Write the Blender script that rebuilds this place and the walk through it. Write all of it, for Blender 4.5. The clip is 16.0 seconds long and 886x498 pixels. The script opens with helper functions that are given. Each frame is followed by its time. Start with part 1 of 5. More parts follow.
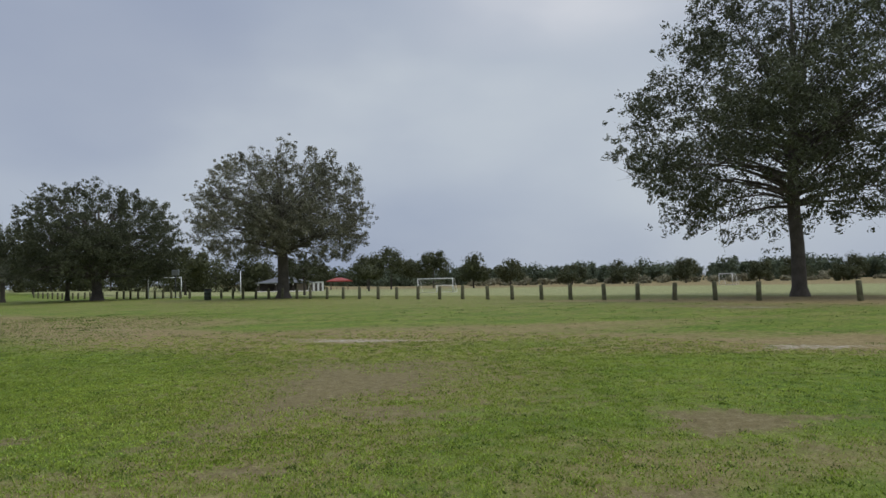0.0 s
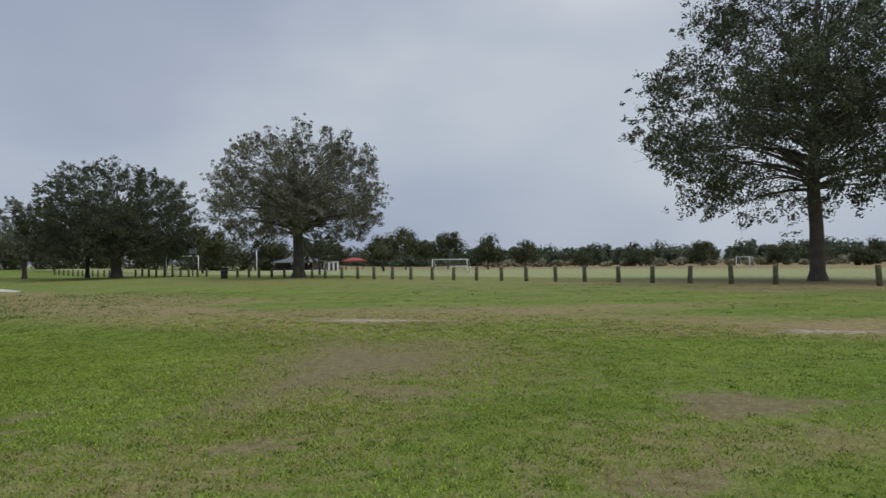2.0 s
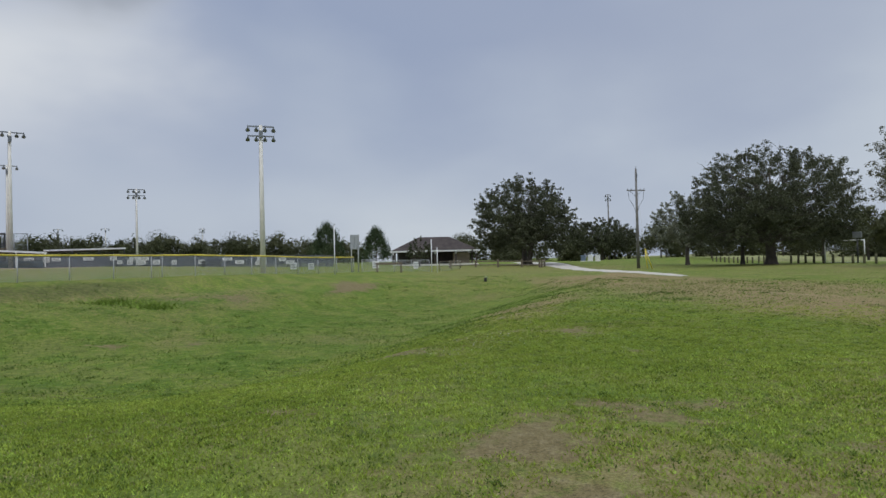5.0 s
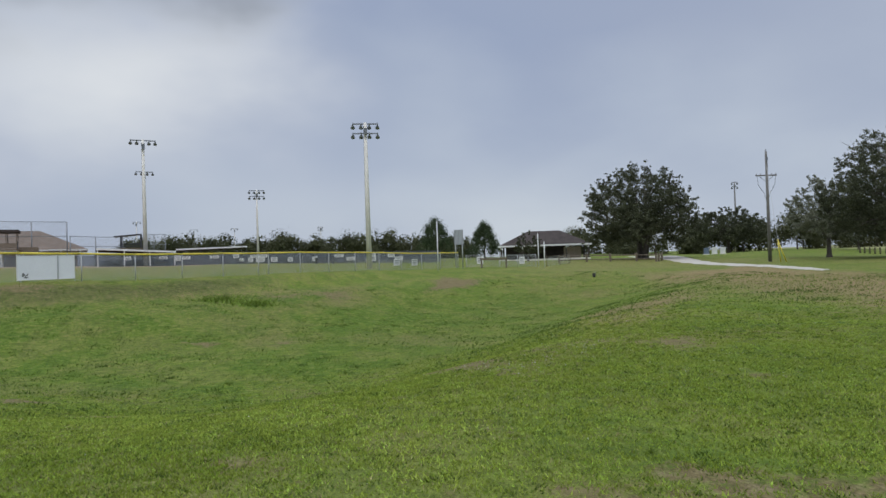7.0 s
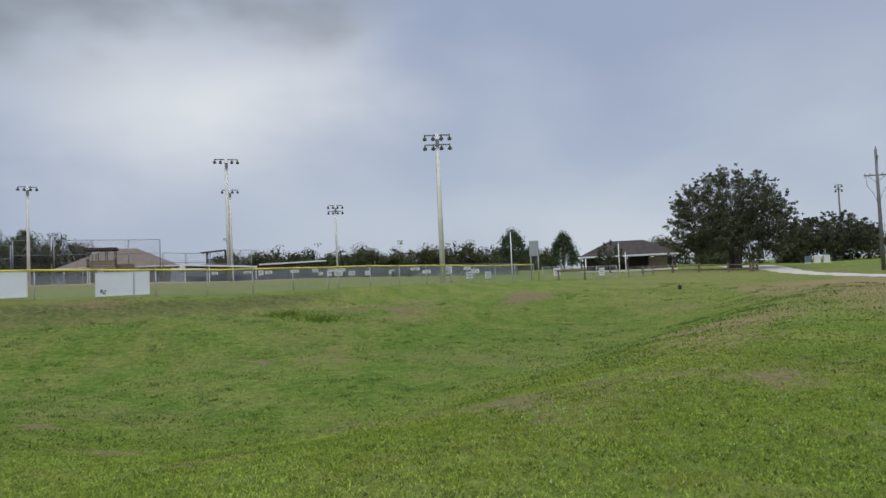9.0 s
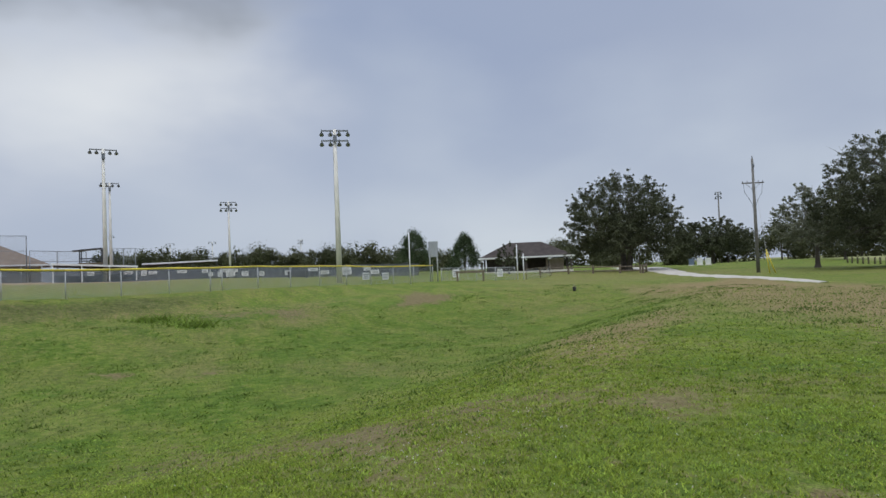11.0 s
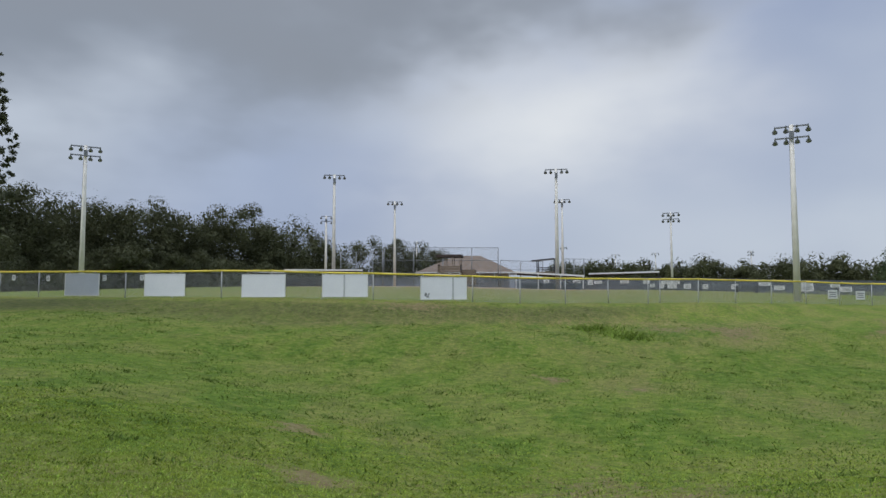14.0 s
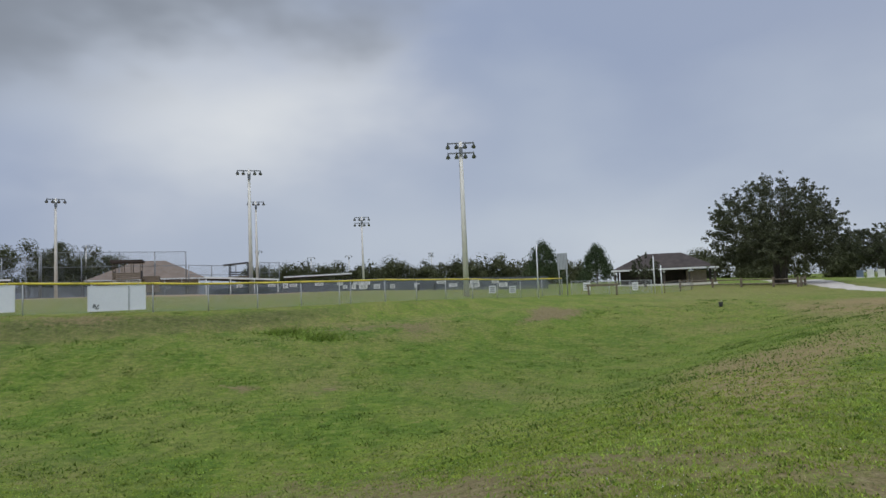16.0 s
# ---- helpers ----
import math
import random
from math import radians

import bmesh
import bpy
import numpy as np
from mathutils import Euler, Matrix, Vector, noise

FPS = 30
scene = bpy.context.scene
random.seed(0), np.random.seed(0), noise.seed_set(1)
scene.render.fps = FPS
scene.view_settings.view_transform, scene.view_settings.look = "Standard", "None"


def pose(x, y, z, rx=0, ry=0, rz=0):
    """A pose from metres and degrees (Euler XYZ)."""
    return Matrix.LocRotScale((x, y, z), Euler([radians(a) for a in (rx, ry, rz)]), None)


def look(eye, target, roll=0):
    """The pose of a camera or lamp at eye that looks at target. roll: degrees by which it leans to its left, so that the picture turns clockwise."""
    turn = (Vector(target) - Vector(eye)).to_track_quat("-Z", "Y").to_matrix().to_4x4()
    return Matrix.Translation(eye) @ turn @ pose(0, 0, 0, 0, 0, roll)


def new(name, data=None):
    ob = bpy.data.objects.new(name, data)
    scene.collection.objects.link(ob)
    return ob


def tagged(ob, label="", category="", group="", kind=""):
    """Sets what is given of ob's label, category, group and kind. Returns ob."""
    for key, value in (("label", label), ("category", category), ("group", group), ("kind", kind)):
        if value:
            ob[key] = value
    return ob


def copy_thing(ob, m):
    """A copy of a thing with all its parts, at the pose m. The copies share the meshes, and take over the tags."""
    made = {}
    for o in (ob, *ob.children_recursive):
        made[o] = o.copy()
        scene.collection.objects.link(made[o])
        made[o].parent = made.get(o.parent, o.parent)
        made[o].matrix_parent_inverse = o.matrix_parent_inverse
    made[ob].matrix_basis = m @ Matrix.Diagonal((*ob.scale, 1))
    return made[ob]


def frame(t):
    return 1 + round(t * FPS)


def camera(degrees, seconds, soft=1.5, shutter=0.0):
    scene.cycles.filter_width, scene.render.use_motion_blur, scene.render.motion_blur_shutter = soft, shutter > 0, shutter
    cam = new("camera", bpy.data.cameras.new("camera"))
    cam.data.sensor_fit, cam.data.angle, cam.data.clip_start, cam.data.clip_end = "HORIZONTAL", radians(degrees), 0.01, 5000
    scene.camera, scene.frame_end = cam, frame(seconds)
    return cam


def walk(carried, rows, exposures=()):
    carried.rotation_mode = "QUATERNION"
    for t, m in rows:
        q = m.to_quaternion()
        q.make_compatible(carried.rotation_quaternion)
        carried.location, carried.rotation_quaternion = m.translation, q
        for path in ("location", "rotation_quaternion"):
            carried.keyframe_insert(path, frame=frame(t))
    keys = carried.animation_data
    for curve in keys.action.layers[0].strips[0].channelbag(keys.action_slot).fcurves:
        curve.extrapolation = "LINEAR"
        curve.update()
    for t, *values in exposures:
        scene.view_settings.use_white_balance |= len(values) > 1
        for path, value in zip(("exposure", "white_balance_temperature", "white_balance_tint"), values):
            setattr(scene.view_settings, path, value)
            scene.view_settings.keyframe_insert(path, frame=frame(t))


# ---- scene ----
cam = camera(69.94, 16.0)

PATH = [
    (0, 0.241, 0.173, 1.570, -0.01, 2.84, 1.27),
    (0.5, 0.278, 0.182, 1.571, 2.52, 0.92, 1.14),
    (1, 0.301, 0.171, 1.572, 1.44, 0.93, 0.91),
    (1.5, 0.294, 0.161, 1.574, 0.82, 1.00, 0.96),
    (2, 0.281, 0.147, 1.573, 1.32, 1.13, 0.75),
    (2.5, 0.223, 0.158, 1.563, 9.64, 1.23, 0.51),
    (3, 0.070, 0.231, 1.533, 21.78, 1.36, 0.31),
    (3.5, -0.004, 0.418, 1.496, 30.23, 1.52, 0.62),
    (4, -0.153, 0.631, 1.486, 38.86, 1.24, 0.60),
    (4.5, -0.360, 0.837, 1.479, 48.00, 1.13, 1.01),
    (4.7, -0.445, 0.931, 1.472, 52.42, 1.32, 1.22),
    (6.8, -1.712, 2.691, 1.460, 62.84, 0.55, 1.68),
    (7, -1.850, 2.843, 1.462, 66.01, 0.87, 1.88),
    (7.5, -2.230, 3.200, 1.471, 71.67, 1.80, 2.16),
    (8, -2.572, 3.516, 1.472, 75.96, 1.90, 2.81),
    (8.2, -2.696, 3.635, 1.472, 79.02, 2.11, 2.76),
    (10.3, -3.994, 4.950, 1.474, 61.33, 2.27, 2.04),
    (10.5, -4.143, 5.045, 1.478, 61.53, 2.03, 2.07),
    (11, -4.513, 5.332, 1.492, 64.73, 1.95, 2.28),
    (11.5, -4.922, 5.534, 1.504, 69.97, 2.19, 2.37),
    (12, -5.271, 5.707, 1.511, 80.19, 2.51, 2.33),
    (12.5, -5.523, 5.791, 1.527, 91.43, 3.08, 1.76),
    (13, -5.682, 5.781, 1.534, 99.32, 3.63, 0.94),
    (13.5, -5.707, 5.821, 1.539, 103.74, 3.65, 0.33),
    (14, -5.705, 5.849, 1.547, 103.33, 3.77, 0.01),
    (14.5, -5.701, 5.914, 1.560, 100.51, 4.21, 0.09),
    (15, -5.686, 5.919, 1.569, 96.73, 4.33, 0.24),
    (15.5, -5.695, 5.973, 1.573, 90.14, 4.28, 0.99),
    (16, -5.763, 6.077, 1.562, 76.45, 3.52, 2.21),
]
walk(cam, [(t, pose(x, y, z, 90 + pitch, roll, yaw)) for t, x, y, z, yaw, pitch, roll in PATH], [(0, -0.12), (3, -0.08), (7.0, 0.02), (15.2, 0.09), (16.0, -0.02)])

# ---- world and sun ----
world = bpy.data.worlds.new("overcast_sky")
scene.world = world
world.use_nodes = True


def node(tree, kind, operation="", data_type="", blend_type="", interpolation_type="", attribute_name=""):
    n = tree.nodes.new(kind)
    if operation:
        n.operation = operation
    if data_type:
        n.data_type = data_type
    if blend_type:
        n.blend_type = blend_type
    if interpolation_type:
        n.interpolation_type = interpolation_type
    if attribute_name:
        n.attribute_name = attribute_name
    return n


def build_sky():
    t = world.node_tree
    t.nodes.clear()
    out = node(t, "ShaderNodeOutputWorld")
    sky = node(t, "ShaderNodeTexSky")
    sky.sky_type, sky.sun_disc, sky.sun_elevation, sky.sun_rotation, sky.dust_density = "NISHITA", False, radians(58), radians(127), 3.0
    sky_bg = node(t, "ShaderNodeBackground")
    sky_bg.inputs["Strength"].default_value = 0.06
    t.links.new(sky.outputs["Color"], sky_bg.inputs["Color"])
    tc = node(t, "ShaderNodeTexCoord")
    sep = node(t, "ShaderNodeSeparateXYZ")
    t.links.new(tc.outputs["Generated"], sep.inputs[0])
    # soft cloud deck, flattened towards the horizon
    flat = node(t, "ShaderNodeVectorMath", operation="MULTIPLY")
    flat.inputs[1].default_value = (1.0, 1.0, 2.0)
    t.links.new(tc.outputs["Generated"], flat.inputs[0])
    big = node(t, "ShaderNodeTexNoise")
    big.inputs["Scale"].default_value, big.inputs["Detail"].default_value, big.inputs["Roughness"].default_value = 1.1, 3.0, 0.45
    t.links.new(flat.outputs[0], big.inputs["Vector"])
    fine = node(t, "ShaderNodeTexNoise")
    fine.inputs["Scale"].default_value, fine.inputs["Detail"].default_value, fine.inputs["Roughness"].default_value = 2.8, 4.0, 0.5
    t.links.new(flat.outputs[0], fine.inputs["Vector"])
    mixn = node(t, "ShaderNodeMath", operation="MULTIPLY_ADD")
    mixn.inputs[1].default_value, mixn.inputs[2].default_value = 0.3, 0.0
    t.links.new(fine.outputs["Fac"], mixn.inputs[0])
    add = node(t, "ShaderNodeMath", operation="ADD")
    t.links.new(mixn.outputs[0], add.inputs[0])
    t.links.new(big.outputs["Fac"], add.inputs[1])
    ramp = node(t, "ShaderNodeValToRGB")
    ramp.color_ramp.elements[0].position, ramp.color_ramp.elements[0].color = 0.50, (0.335, 0.40, 0.55, 1)
    ramp.color_ramp.elements[1].position, ramp.color_ramp.elements[1].color = 0.84, (0.585, 0.645, 0.72, 1)
    t.links.new(add.outputs[0], ramp.inputs[0])
    # bright breaks in the deck, then the heavy grey cloud bank in the west
    col = ramp.outputs["Color"]
    for yaw, el, across, upright, lo, hi, most, tint in ((93, 14, 1.3, 2.4, 0.30, 0.95, 0.85, (0.82, 0.845, 0.86)), (-15, 27, 1.4, 3.0, 0.30, 0.85, 0.95, (0.84, 0.855, 0.90)), (30, 20, 1.0, 2.0, 0.35, 0.95, 0.55, (0.40, 0.45, 0.57)),
                                                         (122, 12, 1.5, 3.0, 0.3, 0.8, 0.6, (0.42, 0.5, 0.67)), (142, 25, 0.7, 1.8, 0.54, 0.95, 0.95, (0.25, 0.285, 0.34)), (122, 30, 0.72, 2.1, 0.56, 0.84, 0.85, (0.265, 0.295, 0.345)), (98, 31, 1.1, 2.2, 0.52, 0.84, 0.85, (0.25, 0.28, 0.33))):
        yaw, el = radians(yaw), radians(el)
        off = node(t, "ShaderNodeVectorMath", operation="SUBTRACT")
        off.inputs[1].default_value = (-math.sin(yaw) * math.cos(el), math.cos(yaw) * math.cos(el), math.sin(el))
        t.links.new(tc.outputs["Generated"], off.inputs[0])
        sc = node(t, "ShaderNodeVectorMath", operation="MULTIPLY")
        sc.inputs[1].default_value = (across, across, upright)
        t.links.new(off.outputs[0], sc.inputs[0])
        ln = node(t, "ShaderNodeVectorMath", operation="LENGTH")
        t.links.new(sc.outputs[0], ln.inputs[0])
        nz = node(t, "ShaderNodeMath", operation="MULTIPLY_ADD")
        nz.inputs[1].default_value = 0.75
        t.links.new(fine.outputs["Fac"], nz.inputs[0])
        t.links.new(ln.outputs["Value"], nz.inputs[2])
        fade = node(t, "ShaderNodeMapRange", interpolation_type="SMOOTHSTEP")
        fade.inputs["From Min"].default_value, fade.inputs["From Max"].default_value = lo, hi
        fade.inputs["To Min"].default_value, fade.inputs["To Max"].default_value = most, 0.0
        t.links.new(nz.outputs[0], fade.inputs["Value"])
        bank = node(t, "ShaderNodeMix", data_type="RGBA")
        bank.inputs["B"].default_value = (*tint, 1)
        t.links.new(fade.outputs[0], bank.inputs["Factor"])
        t.links.new(col, bank.inputs["A"])
        col = bank.outputs["Result"]
    # an overcast dome is brighter overhead than low down
    lift = node(t, "ShaderNodeMapRange", interpolation_type="SMOOTHSTEP")
    for key, v in (("From Min", 0.42), ("From Max", 0.95), ("To Min", 1.0), ("To Max", 2.6)):
        lift.inputs[key].default_value = v
    t.links.new(sep.outputs["Z"], lift.inputs["Value"])
    cloud_bg = node(t, "ShaderNodeBackground")
    t.links.new(col, cloud_bg.inputs["Color"])
    t.links.new(lift.outputs[0], cloud_bg.inputs["Strength"])
    mix = node(t, "ShaderNodeMixShader")
    mix.inputs[0].default_value = 0.9
    t.links.new(sky_bg.outputs[0], mix.inputs[1])
    t.links.new(cloud_bg.outputs[0], mix.inputs[2])
    t.links.new(mix.outputs[0], out.inputs["Surface"])


build_sky()
sun = new("sun", bpy.data.lights.new("sun", "SUN"))
sun.data.energy, sun.data.angle, sun.data.color = 1.15, radians(20), (1.0, 0.96, 0.9)
sun.matrix_world = look((0, 0, 60), (-25, 19, 10))
scene.view_settings.exposure = 0.0


# ---- materials ----
def material(name, colors, rough=0.8, metal=0.0, scale=3.0, fine=40.0, bump=0.2, island=0.0, spec=0.3):
    """Two or three colours mixed by coarse and fine grain; island: lightness spread from piece to piece."""
    m = bpy.data.materials.new(name)
    m.use_nodes = True
    t = m.node_tree
    bsdf = t.nodes["Principled BSDF"]
    bsdf.inputs["Roughness"].default_value, bsdf.inputs["Metallic"].default_value = rough, metal
    bsdf.inputs["Specular IOR Level"].default_value = spec
    tc = node(t, "ShaderNodeTexCoord")
    a = node(t, "ShaderNodeTexNoise")
    a.inputs["Scale"].default_value, a.inputs["Detail"].default_value = scale, 5
    b = node(t, "ShaderNodeTexNoise")
    b.inputs["Scale"].default_value, b.inputs["Detail"].default_value = fine, 3
    for n in (a, b):
        t.links.new(tc.outputs["Object"], n.inputs["Vector"])
    s = node(t, "ShaderNodeMath", operation="MULTIPLY_ADD")
    s.inputs[1].default_value = 0.5
    t.links.new(b.outputs["Fac"], s.inputs[0])
    half = node(t, "ShaderNodeMath", operation="MULTIPLY")
    half.inputs[1].default_value = 0.75
    t.links.new(a.outputs["Fac"], half.inputs[0])
    t.links.new(half.outputs[0], s.inputs[2])
    ramp = node(t, "ShaderNodeValToRGB")
    els = ramp.color_ramp.elements
    els[0].position, els[1].position = 0.42, 0.82
    els[0].color, els[1].color = (*colors[0], 1), (*colors[-1], 1)
    if len(colors) == 3:
        els.new(0.62).color = (*colors[1], 1)
    t.links.new(s.outputs[0], ramp.inputs[0])
    col = ramp.outputs["Color"]
    if island:
        geo = node(t, "ShaderNodeNewGeometry")
        mr = node(t, "ShaderNodeMapRange")
        mr.inputs["To Min"].default_value, mr.inputs["To Max"].default_value = 1 - island, 1 + island
        t.links.new(geo.outputs["Random Per Island"], mr.inputs["Value"])
        hsv = node(t, "ShaderNodeHueSaturation")
        t.links.new(col, hsv.inputs["Color"])
        t.links.new(mr.outputs[0], hsv.inputs["Value"])
        col = hsv.outputs["Color"]
    t.links.new(col, bsdf.inputs["Base Color"])
    if bump:
        bp = node(t, "ShaderNodeBump")
        bp.inputs["Strength"].default_value, bp.inputs["Distance"].default_value = bump, 0.02
        t.links.new(s.outputs[0], bp.inputs["Height"])
        t.links.new(bp.outputs[0], bsdf.inputs["Normal"])
    return m


def leaf_material(name, dark, light, vary=0.5, patch=0.35):
    m = material(name, (dark, light), rough=0.6, scale=patch, fine=6.0, bump=0, island=vary, spec=0.12)
    t = m.node_tree
    bsdf = t.nodes["Principled BSDF"]
    tr = node(t, "ShaderNodeBsdfTranslucent")
    tr.inputs["Color"].default_value = (*[c * 1.3 for c in light], 1)
    mix = node(t, "ShaderNodeMixShader")
    mix.inputs[0].default_value = 0.14
    t.links.new(bsdf.outputs[0], mix.inputs[1])
    t.links.new(tr.outputs[0], mix.inputs[2])
    t.links.new(mix.outputs[0], t.nodes["Material Output"].inputs["Surface"])
    return m


def mesh_material(name, color, cell, cover):
    """Woven wire: diagonal strands of the given spacing, open in between."""
    m = bpy.data.materials.new(name)
    m.use_nodes = True
    t = m.node_tree
    bsdf = t.nodes["Principled BSDF"]
    bsdf.inputs["Base Color"].default_value = (*color, 1)
    bsdf.inputs["Roughness"].default_value, bsdf.inputs["Metallic"].default_value = 0.5, 0.3
    tc = node(t, "ShaderNodeTexCoord")
    masks = []
    for turn in (1, -1):
        dot = node(t, "ShaderNodeVectorMath", operation="DOT_PRODUCT")
        dot.inputs[1].default_value = (0.7 / cell, 0.7 / cell, turn / cell)
        t.links.new(tc.outputs["Object"], dot.inputs[0])
        fr = node(t, "ShaderNodeMath", operation="FRACT")
        t.links.new(dot.outputs["Value"], fr.inputs[0])
        lt = node(t, "ShaderNodeMath", operation="LESS_THAN")
        lt.inputs[1].default_value = cover
        t.links.new(fr.outputs[0], lt.inputs[0])
        masks.append(lt)
    mx = node(t, "ShaderNodeMath", operation="MAXIMUM")
    for i in (0, 1):
        t.links.new(masks[i].outputs[0], mx.inputs[i])
    tr = node(t, "ShaderNodeBsdfTransparent")
    mix = node(t, "ShaderNodeMixShader")
    t.links.new(mx.outputs[0], mix.inputs[0])
    t.links.new(tr.outputs[0], mix.inputs[1])
    t.links.new(bsdf.outputs[0], mix.inputs[2])
    t.links.new(mix.outputs[0], t.nodes["Material Output"].inputs["Surface"])
    return m


def ground_material():
    m = bpy.data.materials.new("mown_grass_ground")
    m.use_nodes = True
    t = m.node_tree
    bsdf = t.nodes["Principled BSDF"]
    bsdf.inputs["Roughness"].default_value, bsdf.inputs["Specular IOR Level"].default_value = 0.9, 0.15
    tc = node(t, "ShaderNodeTexCoord")

    def noise_of(scale, detail=5.0, rough=0.6, stretch=None):
        n = node(t, "ShaderNodeTexNoise")
        n.inputs["Scale"].default_value, n.inputs["Detail"].default_value, n.inputs["Roughness"].default_value = scale, detail, rough
        src = tc.outputs["Object"]
        if stretch:
            mp = node(t, "ShaderNodeMapping")
            mp.inputs["Rotation"].default_value = (0, 0, radians(stretch[0]))
            mp.inputs["Scale"].default_value = (1, stretch[1], 1)
            t.links.new(src, mp.inputs["Vector"])
            src = mp.outputs[0]
        t.links.new(src, n.inputs["Vector"])
        return n.outputs["Fac"]

    def ramp_of(fac, stops):
        r = node(t, "ShaderNodeValToRGB")
        els = r.color_ramp.elements
        els[0].position, els[0].color = stops[0][0], (*stops[0][1], 1)
        els[1].position, els[1].color = stops[-1][0], (*stops[-1][1], 1)
        for p, c in stops[1:-1]:
            els.new(p).color = (*c, 1)
        t.links.new(fac, r.inputs[0])
        return r.outputs["Color"]

    def mixed(a, b, fac):
        mx = node(t, "ShaderNodeMix", data_type="RGBA")
        t.links.new(a, mx.inputs["A"])
        t.links.new(b, mx.inputs["B"])
        if isinstance(fac, float):
            mx.inputs["Factor"].default_value = fac
        else:
            t.links.new(fac, mx.inputs["Factor"])
        return mx.outputs["Result"]

    def edged(layer, breakup, lo, hi, amount=0.9):
        """A hand-laid layer whose edge is broken up by grain."""
        at = node(t, "ShaderNodeAttribute", attribute_name=layer)
        s = node(t, "ShaderNodeMath", operation="MULTIPLY_ADD")
        s.inputs[1].default_value, s.inputs[2].default_value = amount, -0.5 * amount
        t.links.new(breakup, s.inputs[0])
        ad = node(t, "ShaderNodeMath", operation="ADD")
        t.links.new(s.outputs[0], ad.inputs[0])
        t.links.new(at.outputs["Fac"], ad.inputs[1])
        mr = node(t, "ShaderNodeMapRange", interpolation_type="SMOOTHSTEP")
        mr.inputs["From Min"].default_value, mr.inputs["From Max"].default_value = lo, hi
        t.links.new(ad.outputs[0], mr.inputs["Value"])
        return mr.outputs[0]

    broad, middle, fine, grain = noise_of(0.12), noise_of(0.9, 6), noise_of(7.0, 6, 0.7), noise_of(38.0, 4, 0.75)
    green = ramp_of(middle, ((0.35, (0.105, 0.155, 0.022)), (0.5, (0.142, 0.2, 0.03)), (0.65, (0.19, 0.238, 0.046))))
    deep = ramp_of(fine, ((0.37, (0.05, 0.082, 0.01)), (0.5, (0.14, 0.198, 0.026)), (0.63, (0.275, 0.33, 0.06))))
    col = mixed(green, deep, 0.75)
    clumps = noise_of(3.2, 8, 0.75)
    lush = ramp_of(clumps, ((0.37, (0.04, 0.08, 0.008)), (0.5, (0.105, 0.17, 0.018)), (0.62, (0.19, 0.265, 0.036))))
    col = mixed(col, lush, edged("lush", middle, 0.25, 0.95, 0.5))
    drift = noise_of(0.33, 4, 0.55, (38, 1.8))
    tan_green = ramp_of(drift, ((0.42, (0.075, 0.14, 0.014)), (0.5, (0.142, 0.19, 0.028)), (0.6, (0.215, 0.205, 0.066))))
    col = mixed(col, tan_green, 0.38)
    streak = noise_of(0.55, 7, 0.7, (38, 2.6))
    shade = ramp_of(streak, ((0.36, (0.56, 0.56, 0.56)), (0.5, (1.0, 1.0, 1.0)), (0.66, (1.25, 1.22, 1.12))))
    knots = node(t, "ShaderNodeMix", data_type="RGBA", blend_type="MULTIPLY")
    knots.inputs["Factor"].default_value = 0.42
    t.links.new(col, knots.inputs["A"])
    t.links.new(shade, knots.inputs["B"])
    col = knots.outputs["Result"]
    dry = ramp_of(fine, ((0.3, (0.165, 0.125, 0.05)), (0.5, (0.26, 0.2, 0.092)), (0.7, (0.34, 0.275, 0.15))))
    wear = node(t, "ShaderNodeMapRange", interpolation_type="SMOOTHSTEP")
    wear.inputs["From Min"].default_value, wear.inputs["From Max"].default_value, wear.inputs["To Max"].default_value = 0.53, 0.72, 0.45
    t.links.new(broad, wear.inputs["Value"])
    col = mixed(col, dry, wear.outputs[0])
    col = mixed(col, dry, edged("dry", clumps, 0.0, 0.8, 2.0))
    pale = ramp_of(middle, ((0.3, (0.24, 0.25, 0.1)), (0.7, (0.33, 0.33, 0.16))))
    col = mixed(col, pale, edged("pale", middle, 0.3, 0.7, 0.3))
    # Shade between the near blades, put into the ground colour.
    blade_shade = ramp_of(grain, ((0.3, (0.06, 0.09, 0.018)), (0.7, (0.16, 0.2, 0.045))))
    col = mixed(col, blade_shade, edged("blade_shade", fine, 0.2, 1.2, 0.6))
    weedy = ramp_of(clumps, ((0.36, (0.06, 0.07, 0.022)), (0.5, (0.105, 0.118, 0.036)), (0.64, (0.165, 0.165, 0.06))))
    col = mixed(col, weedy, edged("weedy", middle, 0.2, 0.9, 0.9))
    clay = ramp_of(middle, ((0.3, (0.27, 0.19, 0.12)), (0.7, (0.36, 0.27, 0.18))))
    col = mixed(col, clay, edged("clay", middle, 0.4, 0.6, 0.2))
    soil = ramp_of(fine, ((0.25, (0.11, 0.087, 0.036)), (0.5, (0.19, 0.153, 0.072)), (0.75, (0.28, 0.235, 0.135))))
    col = mixed(col, soil, edged("bare", clumps, 0.15, 0.85, 3.2))
    sand = ramp_of(fine, ((0.3, (0.36, 0.32, 0.25)), (0.7, (0.52, 0.48, 0.41))))
    col = mixed(col, sand, edged("sand", fine, 0.45, 1.15, 2.2))
    speck = ramp_of(grain, ((0.3, (0.36, 0.36, 0.36)), (0.55, (1.04, 1.04, 1.0)), (0.75, (1.45, 1.45, 1.4))))
    mul = node(t, "ShaderNodeMix", data_type="RGBA", blend_type="MULTIPLY")
    mul.inputs["Factor"].default_value = 0.9
    t.links.new(col, mul.inputs["A"])
    t.links.new(speck, mul.inputs["B"])
    t.links.new(mul.outputs["Result"], bsdf.inputs["Base Color"])
